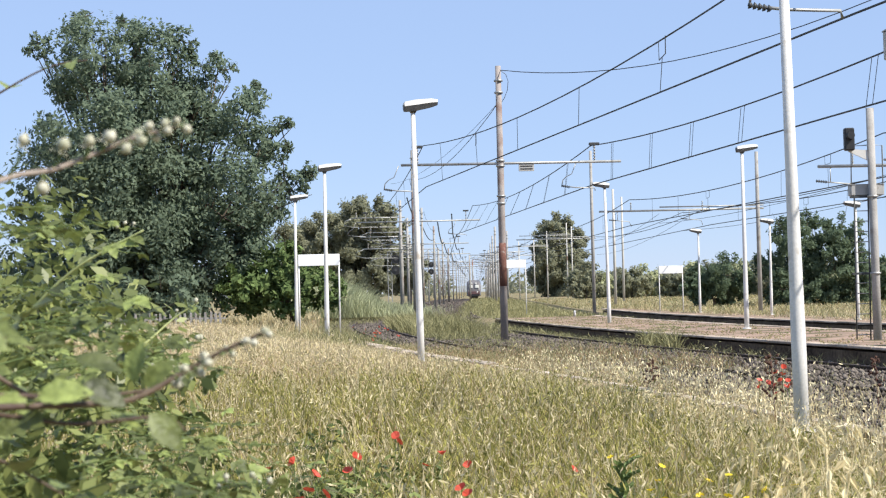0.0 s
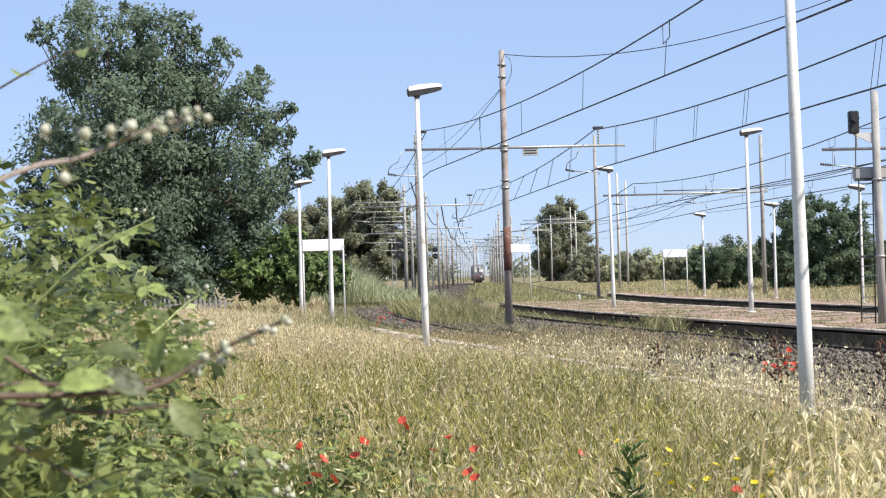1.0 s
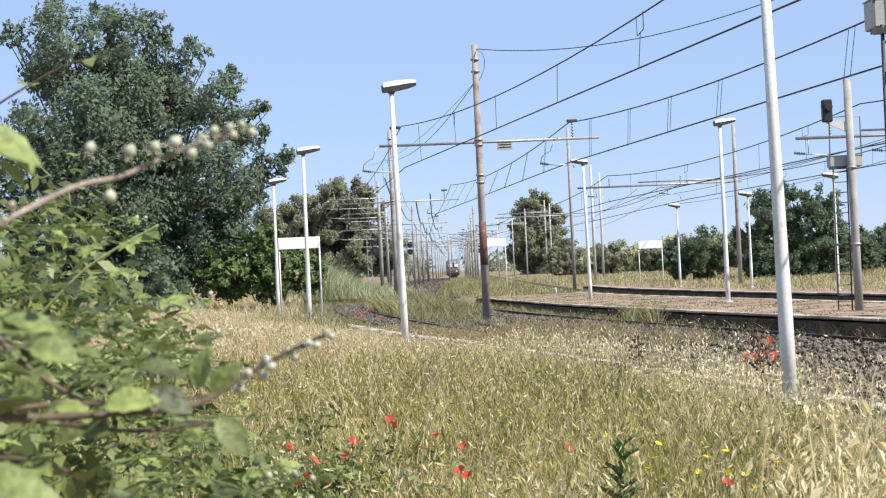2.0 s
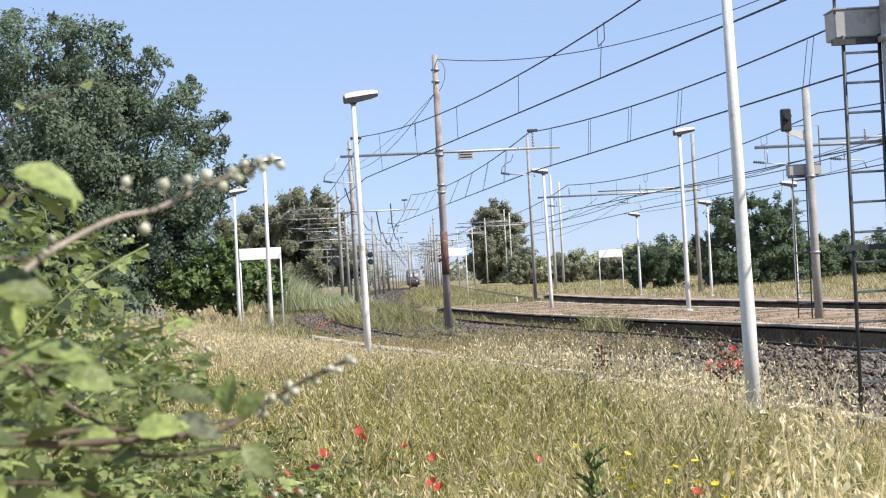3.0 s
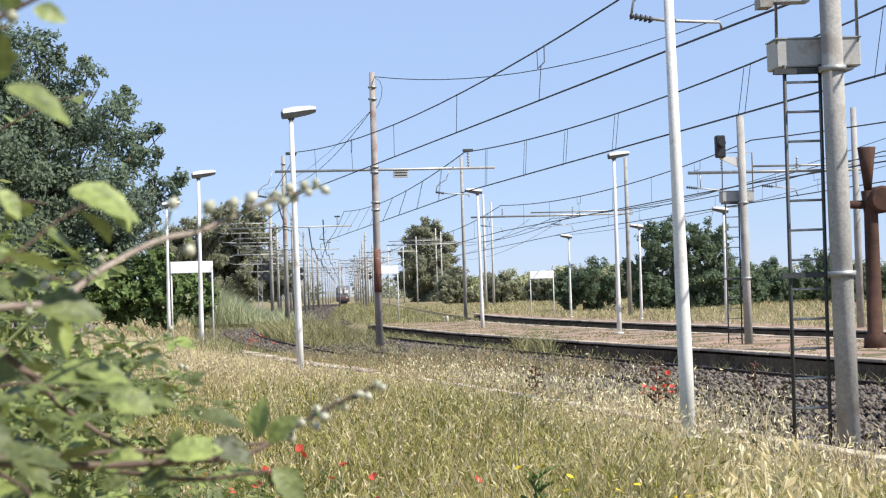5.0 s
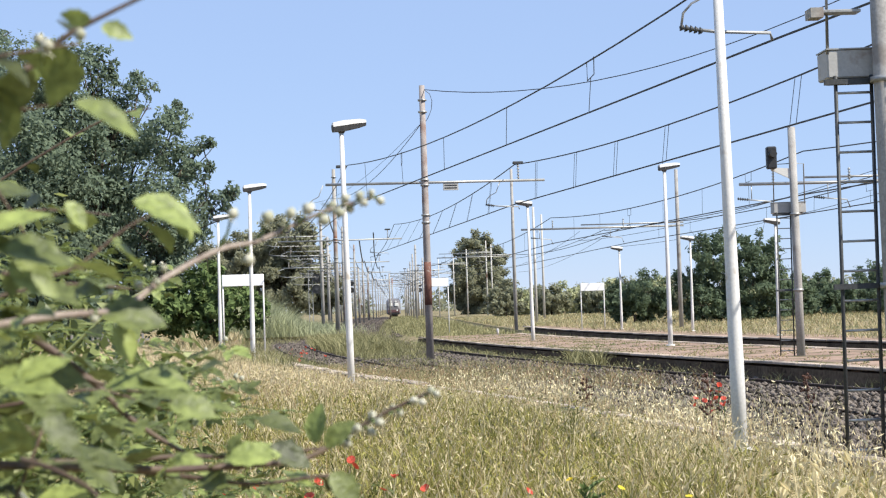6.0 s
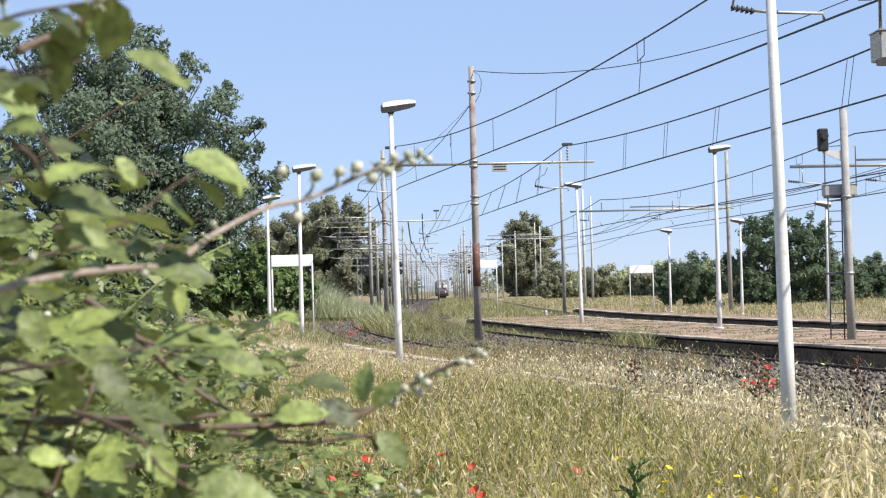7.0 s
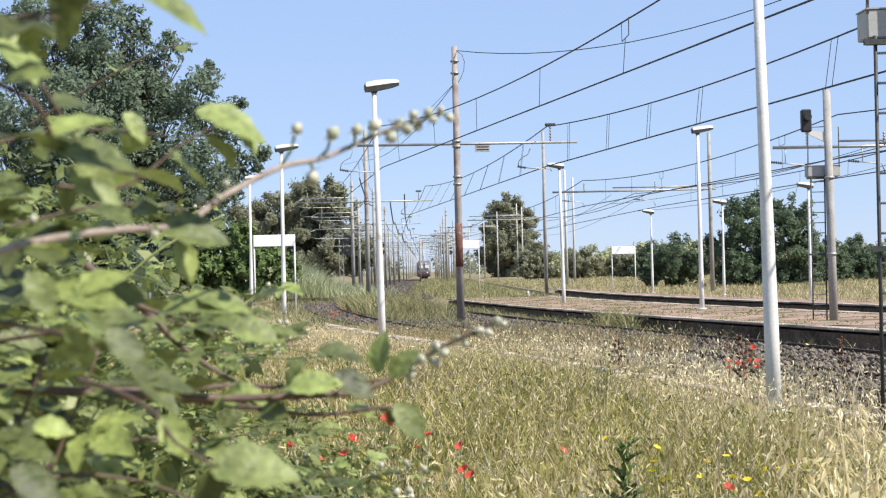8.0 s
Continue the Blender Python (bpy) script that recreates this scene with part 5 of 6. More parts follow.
# ---- brambles ----
def leaflet(length, width, seed, base=Vector((0, 0, 0)), turn=0.0):
    """A folded, toothed leaf blade along +x."""
    rr = random.Random(seed)
    st = [(0.0, 0.03), (0.12, 0.27), (0.24, 0.36), (0.36, 0.44), (0.5, 0.42), (0.64, 0.37), (0.78, 0.24), (0.9, 0.12), (1.0, 0.0)]
    rot = Matrix.Rotation(turn, 3, "Z")
    v = []
    for side in (-1, 0, 1):
        for i, (t, w) in enumerate(st):
            tooth = 1.0 + (0.10 if i % 2 else -0.06)
            y = side * w * width * tooth
            z = abs(y) * 0.32 - 0.16 * length * t * t + rr.uniform(-0.02, 0.02) * width
            v.append(base + rot @ Vector((t * length, y, z)))
    n = len(st)
    return v, [(i, i + 1, n + i + 1, n + i) for i in range(n - 1)] + [(n + i, n + i + 1, 2 * n + i + 1, 2 * n + i) for i in range(n - 1)]


def trifoliate(seed, size):
    s = Shape()
    s.tube([(0, 0, 0), (0.3 * size, 0, 0.04 * size), (0.5 * size, 0, 0.03 * size)], 0.0012, 4, cap=False)
    s.add(*leaflet(0.66 * size, 0.44 * size, seed, Vector((0.52 * size, 0, 0.03 * size)), 0.0))
    for k, a in ((1, 1.0), (2, -1.0)):
        s.add(*leaflet(0.54 * size, 0.36 * size, seed + k, Vector((0.44 * size, 0, 0.03 * size)), a))
    return s.mesh("leaf", M["leaf"], smooth=True)


LEAVES = [trifoliate(10 * i, s) for i, s in enumerate((0.078, 0.07, 0.062, 0.085, 0.055))]
SINGLES = []
for i, L in enumerate((0.06, 0.05, 0.068)):
    s = Shape()
    s.add(*leaflet(L, L * 0.72, 90 + i))
    SINGLES.append(s.mesh("leaf", M["leaf"], smooth=True))


def bud_mesh():
    s = Shape()
    rings = [(0.0, 0.45), (0.25, 0.9), (0.55, 1.0), (0.8, 0.75), (1.0, 0.2)]
    n = 10
    for z, r in rings:
        s.v += [(0.0052 * r * (0.86 + 0.24 * (j % 2)) * math.cos(6.283 * j / n), 0.0052 * r * (0.86 + 0.24 * (j % 2)) * math.sin(6.283 * j / n), 0.0105 * z - 0.0016 * (j % 2) * z) for j in range(n)]
    for i in range(len(rings) - 1):
        for j in range(n):
            k = (j + 1) % n
            s.f.append((i * n + j, i * n + k, i * n + n + k, i * n + n + j))
    s.f.append(tuple((len(rings) - 1) * n + j for j in range(n)))
    for j in range(5):
        a = 6.283 * j / 5
        c, d = Vector((math.cos(a), math.sin(a), 0)), Vector((-math.sin(a), math.cos(a), 0))
        s.add([d * -0.002, d * 0.002, c * 0.010 + Vector((0, 0, 0.003 * (j % 3) - 0.004))], [(0, 1, 2)])
    return s.mesh("bud", M["bud"], smooth=True)


BUD = bud_mesh()


def smooth_line(pts, n=12):
    pts = [Vector(p) for p in pts]
    out = []
    for i in range(len(pts) - 1):
        p0, p1, p2, p3 = pts[max(i - 1, 0)], pts[i], pts[i + 1], pts[min(i + 2, len(pts) - 1)]
        for k in range(n):
            t = k / n
            out.append(0.5 * ((2 * p1) + (p2 - p0) * t + (2 * p0 - 5 * p1 + 4 * p2 - p3) * t * t + (3 * p1 - p0 - 3 * p2 + p3) * t**3))
    return out + [pts[-1]]


def cane(bush, pts, r, step, rr, buds=0.0, bud_from=1.0, leaf_to=1.0, leaf_size=1.0, pool=None, mat="cane"):
    line = smooth_line(pts)
    stem = part("cane", Shape().tube(line, [0.75 * r * (1 - 0.6 * i / (len(line) - 1)) for i in range(len(line))], 7), M[mat], bush)
    total = sum((b - a).length for a, b in zip(line, line[1:]))
    run, nxt, nb = 0.0, 0.02, 0.0
    for a, b in zip(line, line[1:]):
        run += (b - a).length
        f = run / total
        along = math.degrees(math.atan2(b.y - a.y, b.x - a.x))
        if run > nxt and f < leaf_to:
            nxt = run + step * rr.uniform(0.6, 1.4)
            me = rr.choice(pool or LEAVES)
            m = Matrix.Translation(b) @ pose(0, 0, 0, rr.gauss(14, 20), rr.gauss(4, 16), along + rr.choice((-1, 1)) * rr.uniform(20, 110)) @ Matrix.Scale(leaf_size * rr.uniform(0.75, 1.2), 4)
            part("leaf", me, None, bush, m=m)
        if f > bud_from and run > nb:
            nb = run + buds * rr.uniform(0.6, 1.4) * (3.0 if f < 0.82 else 0.75)
            e = b + Vector((rr.gauss(0, 0.006), rr.gauss(0, 0.008), rr.uniform(0.008, 0.017) if f < 0.82 else rr.uniform(-0.004, 0.009)))
            part("bud_stalk", Shape().tube([b, e], 0.0012, 4), M["stem"], bush)
            part("bud", BUD, None, bush, m=Matrix.Translation(e) @ pose(0, 0, 0, rr.uniform(-40, 40), rr.uniform(-40, 40), 0) @ Matrix.Scale(rr.uniform(0.6, 1.0), 4))
    return stem


def leaf_at(bush, root, length, angle, tilt, triple=False):
    """One leaf from its root: rising by an angle towards +x, its upper face tilted towards -y."""
    m = Matrix.Translation(root) @ pose(0, 0, 0, 0, -angle, 0) @ pose(0, 0, 0, tilt, 0, 0)
    part("leaf", LEAVES[0] if triple else SINGLES[0], None, bush, m=m @ Matrix.Scale(length / (0.092 if triple else 0.06), 4))


def bud_on(bush, root, tip, rr, size=1.0):
    part("bud_stalk", Shape().tube([root, root.lerp(tip, 0.5) + Vector((0.002, 0, -0.001)), tip], 0.0013, 5), M["stem"], bush)
    m = Vector((0, 0, 1)).rotation_difference(tip - root).to_matrix().to_4x4()
    part("bud", BUD, None, bush, m=Matrix.Translation(tip) @ m @ pose(0, 0, 0, 0, 0, rr.uniform(0, 360)) @ Matrix.Scale(size * rr.uniform(0.85, 1.15), 4))


def raceme(bush, start, end, count, rr, size=1.0):
    """Buds crowded on both sides of a cane's end."""
    a, b = Vector(start), Vector(end)
    for i in range(count):
        f = (i + rr.uniform(-0.2, 0.2)) / (count - 1)
        root = a.lerp(b, min(1.0, max(0.0, f)))
        side = 1 if i % 2 else -1
        tip = root + Vector((rr.uniform(0.0, 0.006), rr.gauss(0, 0.006), side * rr.uniform(0.003, 0.009) * (1.0 - 0.6 * f))) * size
        bud_on(bush, root, tip, rr, size * (1.05 - 0.25 * f))


rb = random.Random(21)
MIXED = LEAVES + SINGLES
near = thing("bramble_bush", pose(0, 0, 0), "near bramble with toothed green leaves and pale buds", "bramble")
BUD_CANE = [(-0.536, 1.122, 1.426), (-0.493, 1.16, 1.44), (-0.446, 1.199, 1.448), (-0.404, 1.238, 1.452), (-0.374, 1.277, 1.475), (-0.335, 1.315, 1.497), (-0.305, 1.334, 1.504), (-0.274, 1.353, 1.518), (-0.247, 1.357, 1.529), (-0.209, 1.361, 1.539)]
cane(near, BUD_CANE, 0.0044, 0.03, rb, leaf_to=0.42, leaf_size=0.75, pool=MIXED, mat="cane_tip")
raceme(near, (-0.255, 1.355, 1.526), (-0.209, 1.361, 1.540), 9, rb, 0.78)
for root, tip in (((-0.336, 1.315, 1.497), (-0.324, 1.31, 1.522)), ((-0.307, 1.334, 1.504), (-0.298, 1.33, 1.519)), ((-0.274, 1.353, 1.518), (-0.266, 1.35, 1.527)), ((-0.284, 1.345, 1.512), (-0.279, 1.34, 1.523)), ((-0.315, 1.33, 1.502), (-0.313, 1.328, 1.493))):
    bud_on(near, Vector(root), Vector(tip), rb, 0.9)
raceme(near, (-0.42, 1.22, 1.452), (-0.375, 1.27, 1.480), 6, rb, 0.6)
LOW_CANE = [(-0.586, 1.345, 1.333), (-0.501, 1.382, 1.324), (-0.439, 1.421, 1.316), (-0.386, 1.449, 1.311), (-0.32, 1.477, 1.31), (-0.277, 1.496, 1.312), (-0.232, 1.514, 1.335), (-0.201, 1.513, 1.351), (-0.163, 1.512, 1.367)]
cane(near, LOW_CANE, 0.0058, 0.05, rb, leaf_to=0.6, leaf_size=0.72, pool=MIXED)
raceme(near, (-0.24, 1.505, 1.331), (-0.160, 1.512, 1.368), 11, rb, 0.8)
cane(near, [(-0.512, 1.443, 1.322), (-0.445, 1.471, 1.318), (-0.39, 1.499, 1.318), (-0.322, 1.517, 1.314), (-0.257, 1.535, 1.319)], 0.0045, 0.05, rb, leaf_size=0.72, pool=MIXED)
cane(near, [(-0.445, 1.471, 1.311), (-0.373, 1.469, 1.301), (-0.321, 1.477, 1.293), (-0.252, 1.495, 1.296), (-0.233, 1.515, 1.282)], 0.0034, 0.045, rb, leaf_size=0.68, pool=MIXED)
cane(near, [(-0.542, 1.622, 1.428), (-0.516, 1.622, 1.408), (-0.48, 1.621, 1.378), (-0.459, 1.621, 1.354), (-0.427, 1.62, 1.329), (-0.391, 1.619, 1.307)], 0.0062, 0.035, rb, leaf_size=0.72, pool=MIXED)
cane(near, [(-0.488, 1.571, 1.39), (-0.457, 1.57, 1.379), (-0.416, 1.569, 1.37), (-0.38, 1.568, 1.356)], 0.003, 0.03, rb, leaf_size=0.72)
cane(near, [(-0.47, 1.19, 1.345), (-0.444, 1.17, 1.339), (-0.414, 1.15, 1.325), (-0.397, 1.129, 1.307), (-0.371, 1.119, 1.291)], 0.003, 9.0, rb)
cane(near, [(-0.477, 1.068, 1.592), (-0.443, 1.100, 1.615), (-0.412, 1.100, 1.639), (-0.358, 1.100, 1.665)], 0.0045, 0.06, rb, leaf_size=0.72, pool=SINGLES)
cane(near, [(-0.535, 1.100, 1.573), (-0.486, 1.100, 1.583), (-0.444, 1.100, 1.588), (-0.421, 1.100, 1.591)], 0.0022, 0.06, rb, leaf_size=0.75, pool=SINGLES)
cane(near, [(-0.513, 1.07, 1.544), (-0.472, 1.069, 1.525), (-0.461, 1.099, 1.496), (-0.432, 1.118, 1.485), (-0.41, 1.117, 1.479)], 0.0026, 0.05, rb, leaf_size=0.75, pool=MIXED)
cane(near, [(-0.529, 1.122, 1.392), (-0.481, 1.101, 1.384), (-0.447, 1.07, 1.378), (-0.437, 1.07, 1.37)], 0.0028, 0.03, rb, leaf_size=0.75, pool=MIXED)
cane(near, [(-0.488, 1.22, 1.481), (-0.444, 1.239, 1.481), (-0.4, 1.257, 1.514), (-0.372, 1.266, 1.528)], 0.0022, 0.03, rb, leaf_size=0.68, pool=SINGLES)
cane(near, [(-0.62, 1.50, 1.36), (-0.54, 1.50, 1.37), (-0.47, 1.52, 1.38), (-0.41, 1.53, 1.36)], 0.003, 0.02, rb, leaf_size=0.75, pool=MIXED)
cane(near, [(-0.61, 1.45, 1.23), (-0.51, 1.48, 1.27), (-0.42, 1.50, 1.27), (-0.34, 1.50, 1.23)], 0.0035, 0.03, rb, leaf_size=0.75, pool=MIXED)
cane(near, [(-0.60, 1.30, 1.22), (-0.53, 1.33, 1.26), (-0.46, 1.36, 1.255), (-0.38, 1.38, 1.22)], 0.003, 0.028, rb, leaf_size=0.65, pool=MIXED)
cane(near, [(-0.62, 1.35, 1.44), (-0.55, 1.38, 1.46), (-0.48, 1.40, 1.475), (-0.42, 1.42, 1.47)], 0.003, 0.022, rb, leaf_size=0.72, pool=MIXED)
cane(near, [(-0.62, 1.45, 1.52), (-0.56, 1.48, 1.54), (-0.50, 1.50, 1.545), (-0.45, 1.52, 1.54)], 0.0026, 0.026, rb, leaf_size=0.72, pool=MIXED)
cane(near, [(-0.56, 1.25, 1.60), (-0.52, 1.26, 1.575), (-0.49, 1.27, 1.53), (-0.47, 1.28, 1.49)], 0.0026, 0.026, rb, leaf_size=0.75, pool=SINGLES)
cane(near, [(-0.56, 1.08, 1.585), (-0.51, 1.06, 1.60), (-0.475, 1.05, 1.612), (-0.44, 1.05, 1.618), (-0.40, 1.06, 1.625)], 0.0028, 0.02, rb, 0.02, 0.5, leaf_size=0.75, pool=SINGLES)
cane(near, [(-0.56, 1.10, 1.54), (-0.52, 1.08, 1.56), (-0.485, 1.07, 1.575), (-0.455, 1.07, 1.577)], 0.0026, 0.022, rb, leaf_size=0.65, pool=MIXED)
# leafy shoots that fill the near side of the thicket
for i in range(46):
    d = rb.uniform(1.2, 1.95)
    rise = rb.uniform(-0.14, 0.075)
    edge = -0.13 - 0.55 * max(0.0, rise)
    tip = Vector((-0.252 + d * rb.uniform(edge - 0.12, edge), d, 1.414 + rise * d))
    L, droop = rb.uniform(0.14, 0.26), rb.uniform(-0.05, 0.07)
    cane(near, [tip + Vector((-L, rb.uniform(-0.05, 0.05), -droop - 0.03)), tip + Vector((-L * 0.5, 0, -droop * 0.3)), tip], 0.002, 0.026, rb, 0.03, 0.85 if i % 6 == 0 else 2.0, leaf_size=0.76, pool=MIXED, mat="stem")
# the single large leaves that stand clear
leaf_at(near, (-0.417, 1.016, 1.382), 0.042, 200, 60, True)
leaf_at(near, (-0.421, 1.016, 1.384), 0.034, -45, 50)
leaf_at(near, (-0.396, 1.009, 1.580), 0.045, -25, 28)
leaf_at(near, (-0.378, 1.007, 1.627), 0.021, -20, 65)
leaf_at(near, (-0.386, 1.017, 1.634), 0.020, 175, 55)
leaf_at(near, (-0.439, 1.249, 1.643), 0.028, -112, 50)
leaf_at(near, (-0.463, 1.249, 1.644), 0.026, -118, 50)
leaf_at(near, (-0.388, 1.211, 1.531), 0.055, -20, 34)
leaf_at(near, (-0.359, 1.220, 1.523), 0.026, -58, 55)
leaf_at(near, (-0.445, 1.252, 1.535), 0.027, -52, 45)
leaf_at(near, (-0.463, 1.253, 1.519), 0.024, 8, 15)
leaf_at(near, (-0.456, 1.054, 1.493), 0.051, -9, 34)
leaf_at(near, (-0.452, 1.074, 1.484), 0.039, -33, 62)
leaf_at(near, (-0.489, 1.255, 1.485), 0.023, -85, 60)
leaf_at(near, (-0.447, 1.053, 1.498), 0.028, 172, 30)
leaf_at(near, (-0.476, 1.257, 1.404), 0.043, -5, 62)
leaf_at(near, (-0.475, 1.057, 1.420), 0.033, -60, 60)
leaf_at(near, (-0.434, 1.357, 1.388), 0.071, 5, 22)
leaf_at(near, (-0.408, 1.366, 1.398), 0.049, -14, 28)
leaf_at(near, (-0.379, 1.325, 1.374), 0.043, -10, 45)
leaf_at(near, (-0.348, 1.335, 1.370), 0.024, -5, 22)
leaf_at(near, (-0.409, 1.254, 1.440), 0.033, -68, 55)
leaf_at(near, (-0.340, 1.416, 1.320), 0.046, 9, 42)
leaf_at(near, (-0.305, 1.425, 1.330), 0.041, -25, 52)
leaf_at(near, (-0.317, 1.454, 1.350), 0.042, -10, 28)
leaf_at(near, (-0.267, 1.454, 1.329), 0.037, 82, 55)
leaf_at(near, (-0.257, 1.453, 1.325), 0.035, 45, 55)
leaf_at(near, (-0.415, 1.560, 1.281), 0.027, 20, 60)
leaf_at(near, (-0.496, 1.161, 1.317), 0.028, -8, 50)
leaf_at(near, (-0.254, 1.454, 1.302), 0.042, -48, 60)
leaf_at(near, (-0.375, 1.119, 1.291), 0.061, -4, 45)
leaf_at(near, (-0.369, 1.119, 1.292), 0.035, -112, 60)
leaf_at(near, (-0.407, 1.139, 1.323), 0.034, -58, 66)
leaf_at(near, (-0.480, 1.022, 1.304), 0.037, -35, 55)
# the roots of the near canes
for i in range(5):
    x = -0.75 + 0.03 * i
    cane(near, [(x - 0.1, 1.3 + 0.08 * i, -0.16), (x - 0.02, 1.2 + 0.07 * i, 0.5), (x + 0.02, 1.15 + 0.05 * i, 1.0), (x + 0.14, 1.15 + 0.06 * i, 1.36)], 0.005, 0.05, rb)

# the rest of the thicket, further back: edge slope by height
EDGE_RISE = [-0.125, -0.095, -0.06, -0.03, 0.0, 0.035, 0.06, 0.09, 0.15]
EDGE_SLOPE = [-0.075, -0.085, -0.105, -0.125, -0.165, -0.172, -0.195, -0.205, -0.22]
back = thing("bramble_bush", pose(0, 0, 0), "bramble thicket with many small toothed leaves", "bramble")
middle = thing("bramble_bush", pose(0, 0, 0), "leafy bramble canes arching over the grass", "bramble")
for i in range(50):
    d = 2.1 + 1.8 * (i / 49) + rb.uniform(-0.1, 0.1)
    rise = rb.choice((-0.12, -0.105, -0.09, -0.08, -0.065, -0.05, -0.04, -0.03, -0.02, -0.01, 0.0, 0.02, 0.035, 0.05)) + rb.uniform(-0.01, 0.01)
    s = float(np.interp(rise, EDGE_RISE, EDGE_SLOPE)) - rb.uniform(0.0, 0.05)
    tip = Vector((s * d, d, 1.4 + rise * d))
    L = rb.uniform(0.3, 0.5)
    droop = rb.uniform(-0.12, 0.16)
    cane(back if i % 2 else middle, [tip + Vector((-L, rb.uniform(-0.1, 0.1), -droop - 0.10)), tip + Vector((-L * 0.55, 0, -droop * 0.45)), tip + Vector((-L * 0.2, 0, -droop * 0.1)), tip], 0.002, 0.034, rb, 0.02, 0.88 if i % 8 == 0 else 2.0, leaf_size=0.55, mat="stem")
cane(back, [(-0.95, 3.3, 1.28), (-0.82, 3.25, 1.36), (-0.70, 3.22, 1.46), (-0.565, 3.2, 1.53)], 0.006, 0.045, rb, leaf_size=0.8, pool=SINGLES, mat="young_cane")
cane(back, [(-0.75, 3.4, 1.22), (-0.62, 3.42, 1.30), (-0.55, 3.45, 1.36), (-0.50, 3.45, 1.39)], 0.004, 0.09, rb, 0.014, 0.6, leaf_size=0.6, pool=SINGLES, mat="young_cane")
cane(back, [(-0.80, 2.6, 1.65), (-0.68, 2.6, 1.72), (-0.60, 2.6, 1.76), (-0.54, 2.6, 1.77)], 0.003, 0.06, rb, leaf_size=0.7, pool=SINGLES)
rng = np.random.default_rng(55)
blob = np.array([(-1.05, 3.6, 1.10, 0.34), (-0.80, 3.5, 0.95, 0.30), (-0.62, 3.6, 0.78, 0.28), (-1.2, 4.6, 1.25, 0.42), (-0.95, 4.4, 1.15, 0.32), (-1.5, 4.4, 1.4, 0.4), (-0.5, 3.4, 0.5, 0.3), (-0.95, 3.2, 0.5, 0.45), (-1.55, 5.6, 1.35, 0.5), (-0.75, 2.30, 1.19, 0.13), (-0.69, 2.40, 1.13, 0.12), (-0.62, 2.50, 1.10, 0.11), (-0.80, 2.60, 1.29, 0.12), (-0.79, 2.20, 1.26, 0.14)])
verts, quads = leaf_cloud(rng, blob[:, :3], blob[:, 3], 10500, 0.026)
tagged(cloud("leaf_mass", verts, quads, M["bright_leaf"], back), kind="stuff")
low = thing("bramble_bush", pose(0, 0, 0), "low green bramble trailing among poppies", "bramble")
for i in range(16):
    x, y = rb.uniform(-0.95, -0.05), rb.uniform(6.6, 8.2)
    z = rb.uniform(0.22, 0.46)
    L = rb.uniform(0.25, 0.45)
    cane(low, [(x - L, y, z - 0.15), (x - L * 0.4, y, z + 0.02), (x, y, z), (x + L * 0.4, y - 0.05, z - 0.06)], 0.003, 0.075, rb, leaf_size=1.25)

blob = np.array([(rng.uniform(-2.0, -0.1), rng.uniform(8.6, 11.8), rng.uniform(0.02, 0.24), rng.uniform(0.12, 0.3)) for _ in range(34)])
verts, quads = leaf_cloud(rng, blob[:, :3], blob[:, 3], 6000, 0.032)
tagged(cloud("low_weed_leaves", verts, quads, M["small_leaf"]), "dark green weed leaves low among the poppies", "weeds", kind="stuff")

# pale tall grass between the field and the kerb
n = 1100
yy = rng.uniform(9.5, 19.5, n)
xx = kerb_x(yy) + kerb_off(yy) - 0.2 - 1.8 * rng.random(n) ** 1.6
v, q, tips = blades(rng, xx, yy, field_z(yy), 0.16 + 0.3 * rng.random(n), np.full(n, 0.009), 0.2 + 0.3 * rng.random(n))
tagged(cloud("kerbside_grass", v, q, M["dry_grass"]), "tall pale dry grass inside the kerb", "grass", kind="stuff")
v, q = spikelets(rng, tips, 4, 0.027, 0.14, 0.27)
tagged(cloud("kerbside_seed_heads", v, q, M["oat_bright"]), "pale oat husks on grass inside the kerb", "grass", kind="stuff")

# brown weeds standing along the kerb
n = 1700
yy = rng.uniform(21, 44, n)
xx = kerb_x(yy) - 0.15 + 1.5 * rng.random(n) ** 1.5
v, q, tips = blades(rng, xx, yy, np.full(n, BED_Z), 0.3 + 0.4 * rng.random(n), np.full(n, 0.014), 0.2 + 0.3 * rng.random(n))
tagged(cloud("brown_weeds", v, q, M["russet_grass"]), "brown dry weeds standing along the kerb", "weeds", kind="stuff")
v, q = spikelets(rng, tips, 5, 0.026, 0.25, 0.3)
tagged(cloud("weed_seed_heads", v, q, M["weed"]), "olive seed heads of weeds along the kerb", "weeds", kind="stuff")

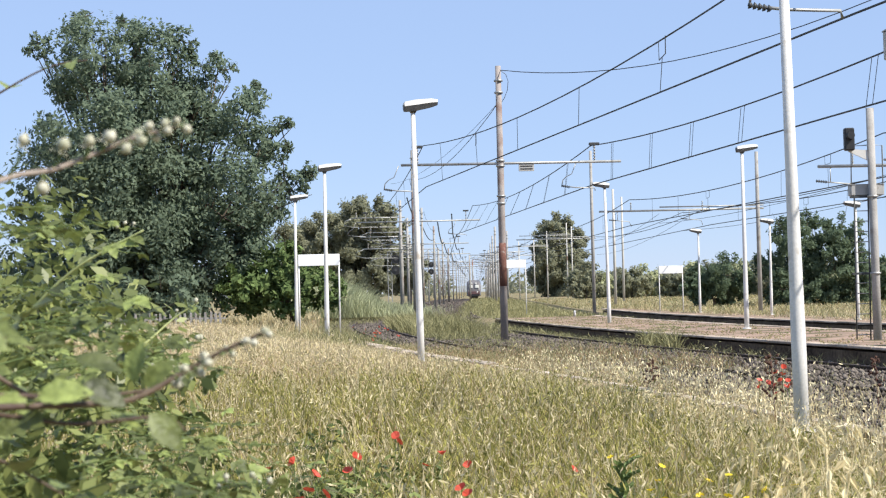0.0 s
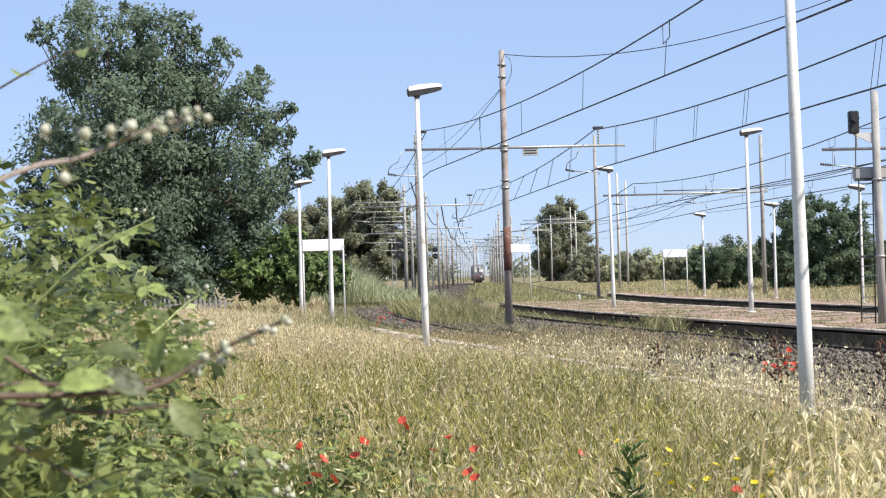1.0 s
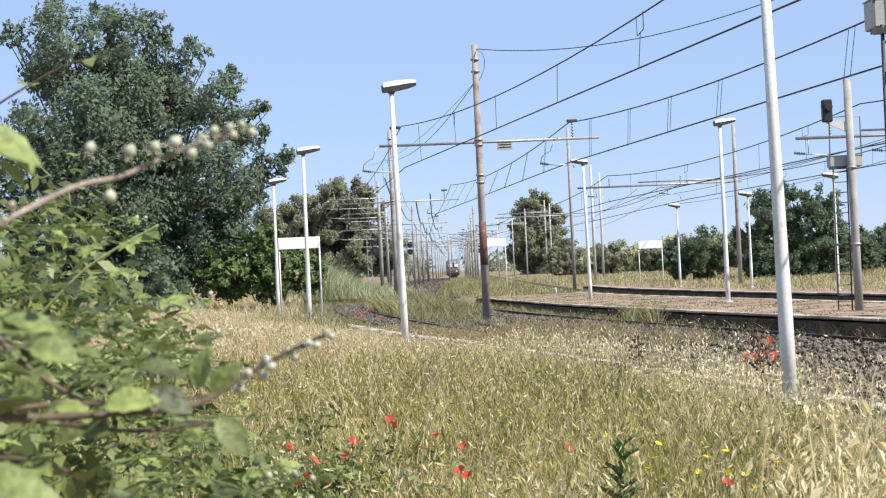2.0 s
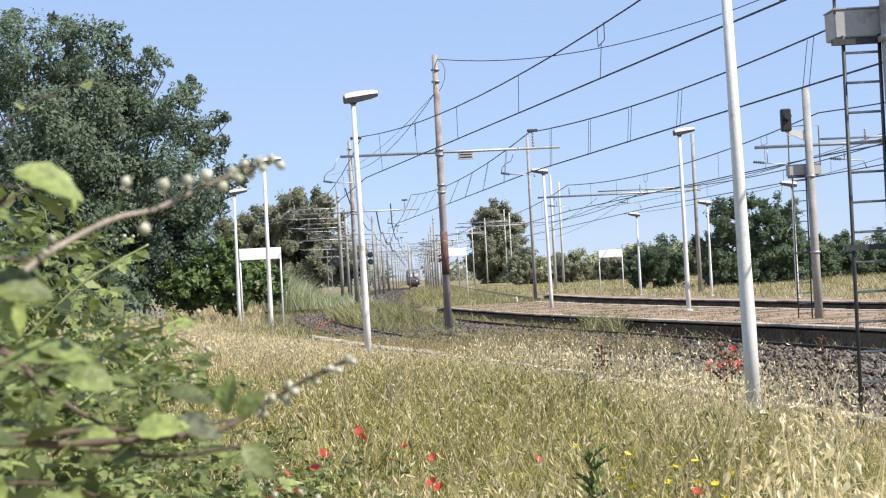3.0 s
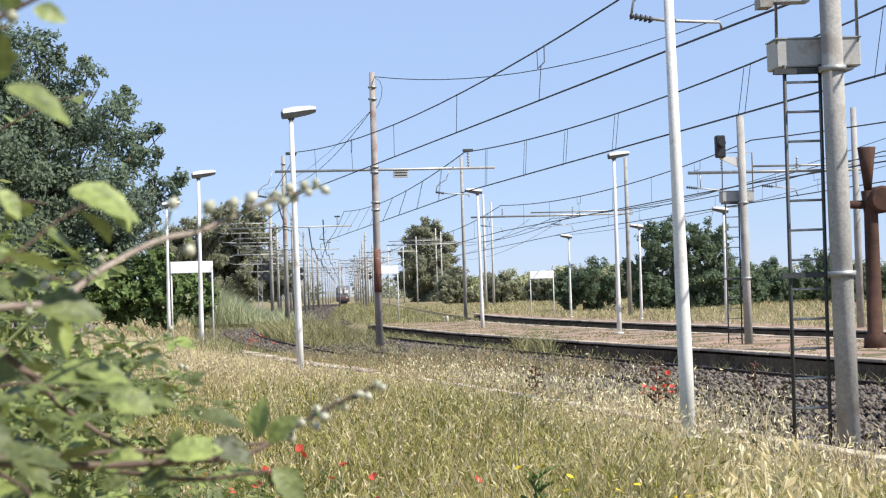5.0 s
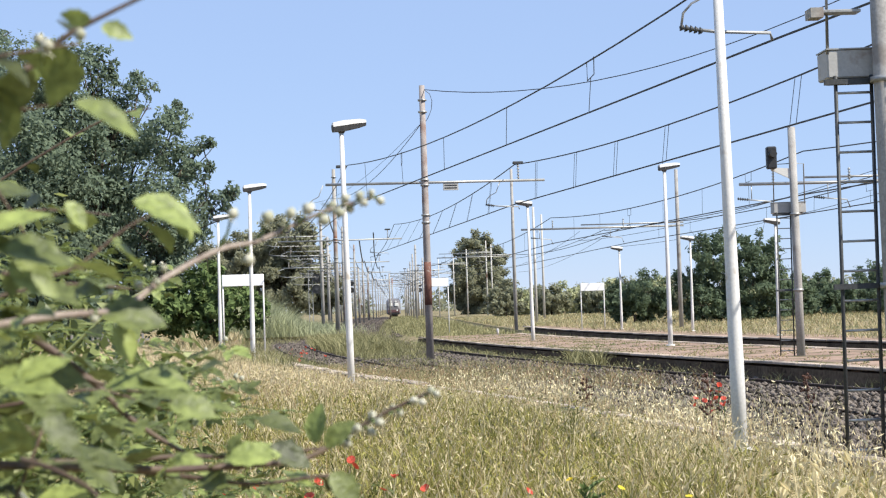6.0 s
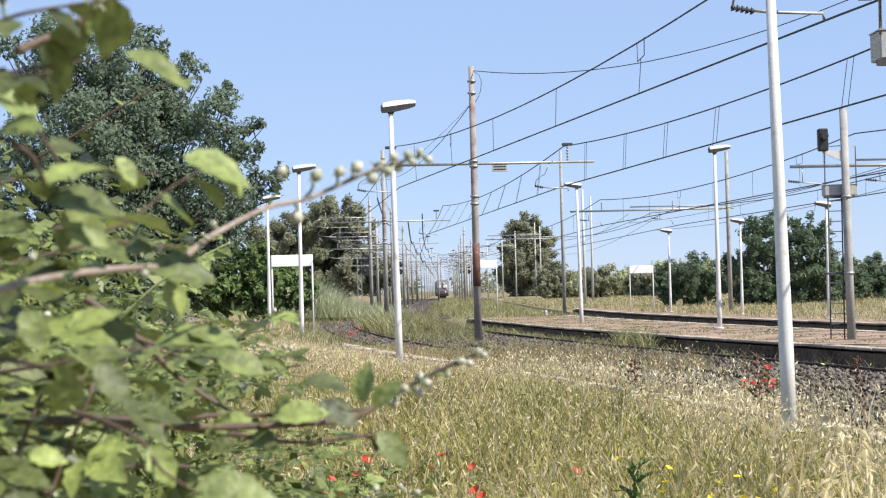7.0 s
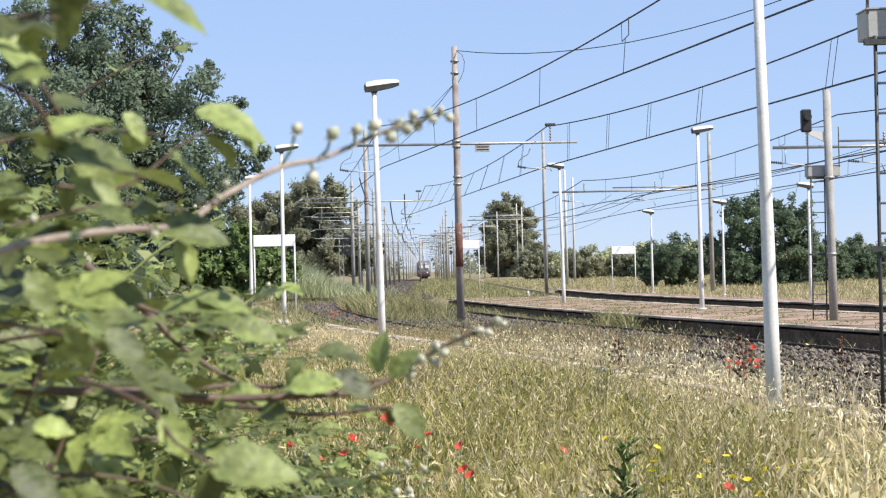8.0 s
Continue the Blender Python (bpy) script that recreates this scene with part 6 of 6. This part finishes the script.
n = 3000
yy = rng.uniform(32, 46, n)
xx = kerb_x(yy) + 0.1 + 5.6 * rng.random(n)
ok = patch(xx, yy, 1.0, 5.0) > 0.4
xx, yy = xx[ok], yy[ok]
n = len(xx)
v, q, tips = blades(rng, xx, yy, np.full(n, BED_Z), 0.28 + 0.42 * rng.random(n), np.full(n, 0.016), 0.25 + 0.4 * rng.random(n))
tagged(cloud("ballast_weeds", v, q, M["russet_grass"]), "brown dry weeds standing in the ballast", "weeds", kind="stuff")
v, q = spikelets(rng, tips, 6, 0.03, 0.3, 0.3)
tagged(cloud("ballast_weed_heads", v, q, M["weed"]), "olive seed heads of weeds in the ballast", "weeds", kind="stuff")

# dry stalks in the ballast beside the kerb
n = 1300
yy = rng.uniform(18.5, 33, n)
xx = kerb_x(yy) + kerb_off(yy) + 0.05 + 2.0 * rng.random(n) ** 1.4
v, q, tips = blades(rng, xx, yy, np.full(n, BED_Z), 0.35 + 0.5 * rng.random(n), np.full(n, 0.012), 0.2 + 0.3 * rng.random(n))
tagged(cloud("dry_stalks", v, q, M["dry_grass"]), "dry pale stalks growing along the ballast edge", "grass", kind="stuff")
v, q = spikelets(rng, tips, 4, 0.030, 0.2, 0.3)
tagged(cloud("stalk_seed_heads", v, q, M["oat_bright"]), "pale seed heads along the ballast edge", "grass", kind="stuff")

# docks: reddish stalks with seed clusters, at the ballast edge
def dock(x, y, base, h, seed):
    rr = random.Random(seed)
    d = thing("dock_plant", pose(x, y, base), "tall reddish dock stalk with dark seed clusters", "weed", "docks")
    line = [Vector((-0.05 * t * h, 0, h * t)) for t in (0, 0.4, 0.75, 1.0)]
    part("stalk", Shape().tube(line, [0.008, 0.007, 0.005, 0.003], 6), M["rust_red"], d)
    s = Shape()
    for i in range(34):
        t = rr.uniform(0.6, 1.0)
        c = Vector((-0.05 * t * h + rr.gauss(0, 0.06 * (1.3 - t) * 2), rr.gauss(0, 0.05), h * t + rr.gauss(0, 0.02)))
        s.tube([Vector((-0.05 * t * h, 0, h * t - 0.04)), c], 0.002, 3, cap=False)
        s.box(c, (0.03, 0.03, 0.025), pose(0, 0, 0, rr.uniform(0, 90), rr.uniform(0, 90), 0), bevel=0.006)
    part("seed_head", s, M["rust"], d)


dock(3.50, 18.0, -0.45, 1.12, 1)
dock(5.35, 21.0, -0.45, 0.9, 2)
dock(2.95, 24.0, -0.45, 0.8, 3)
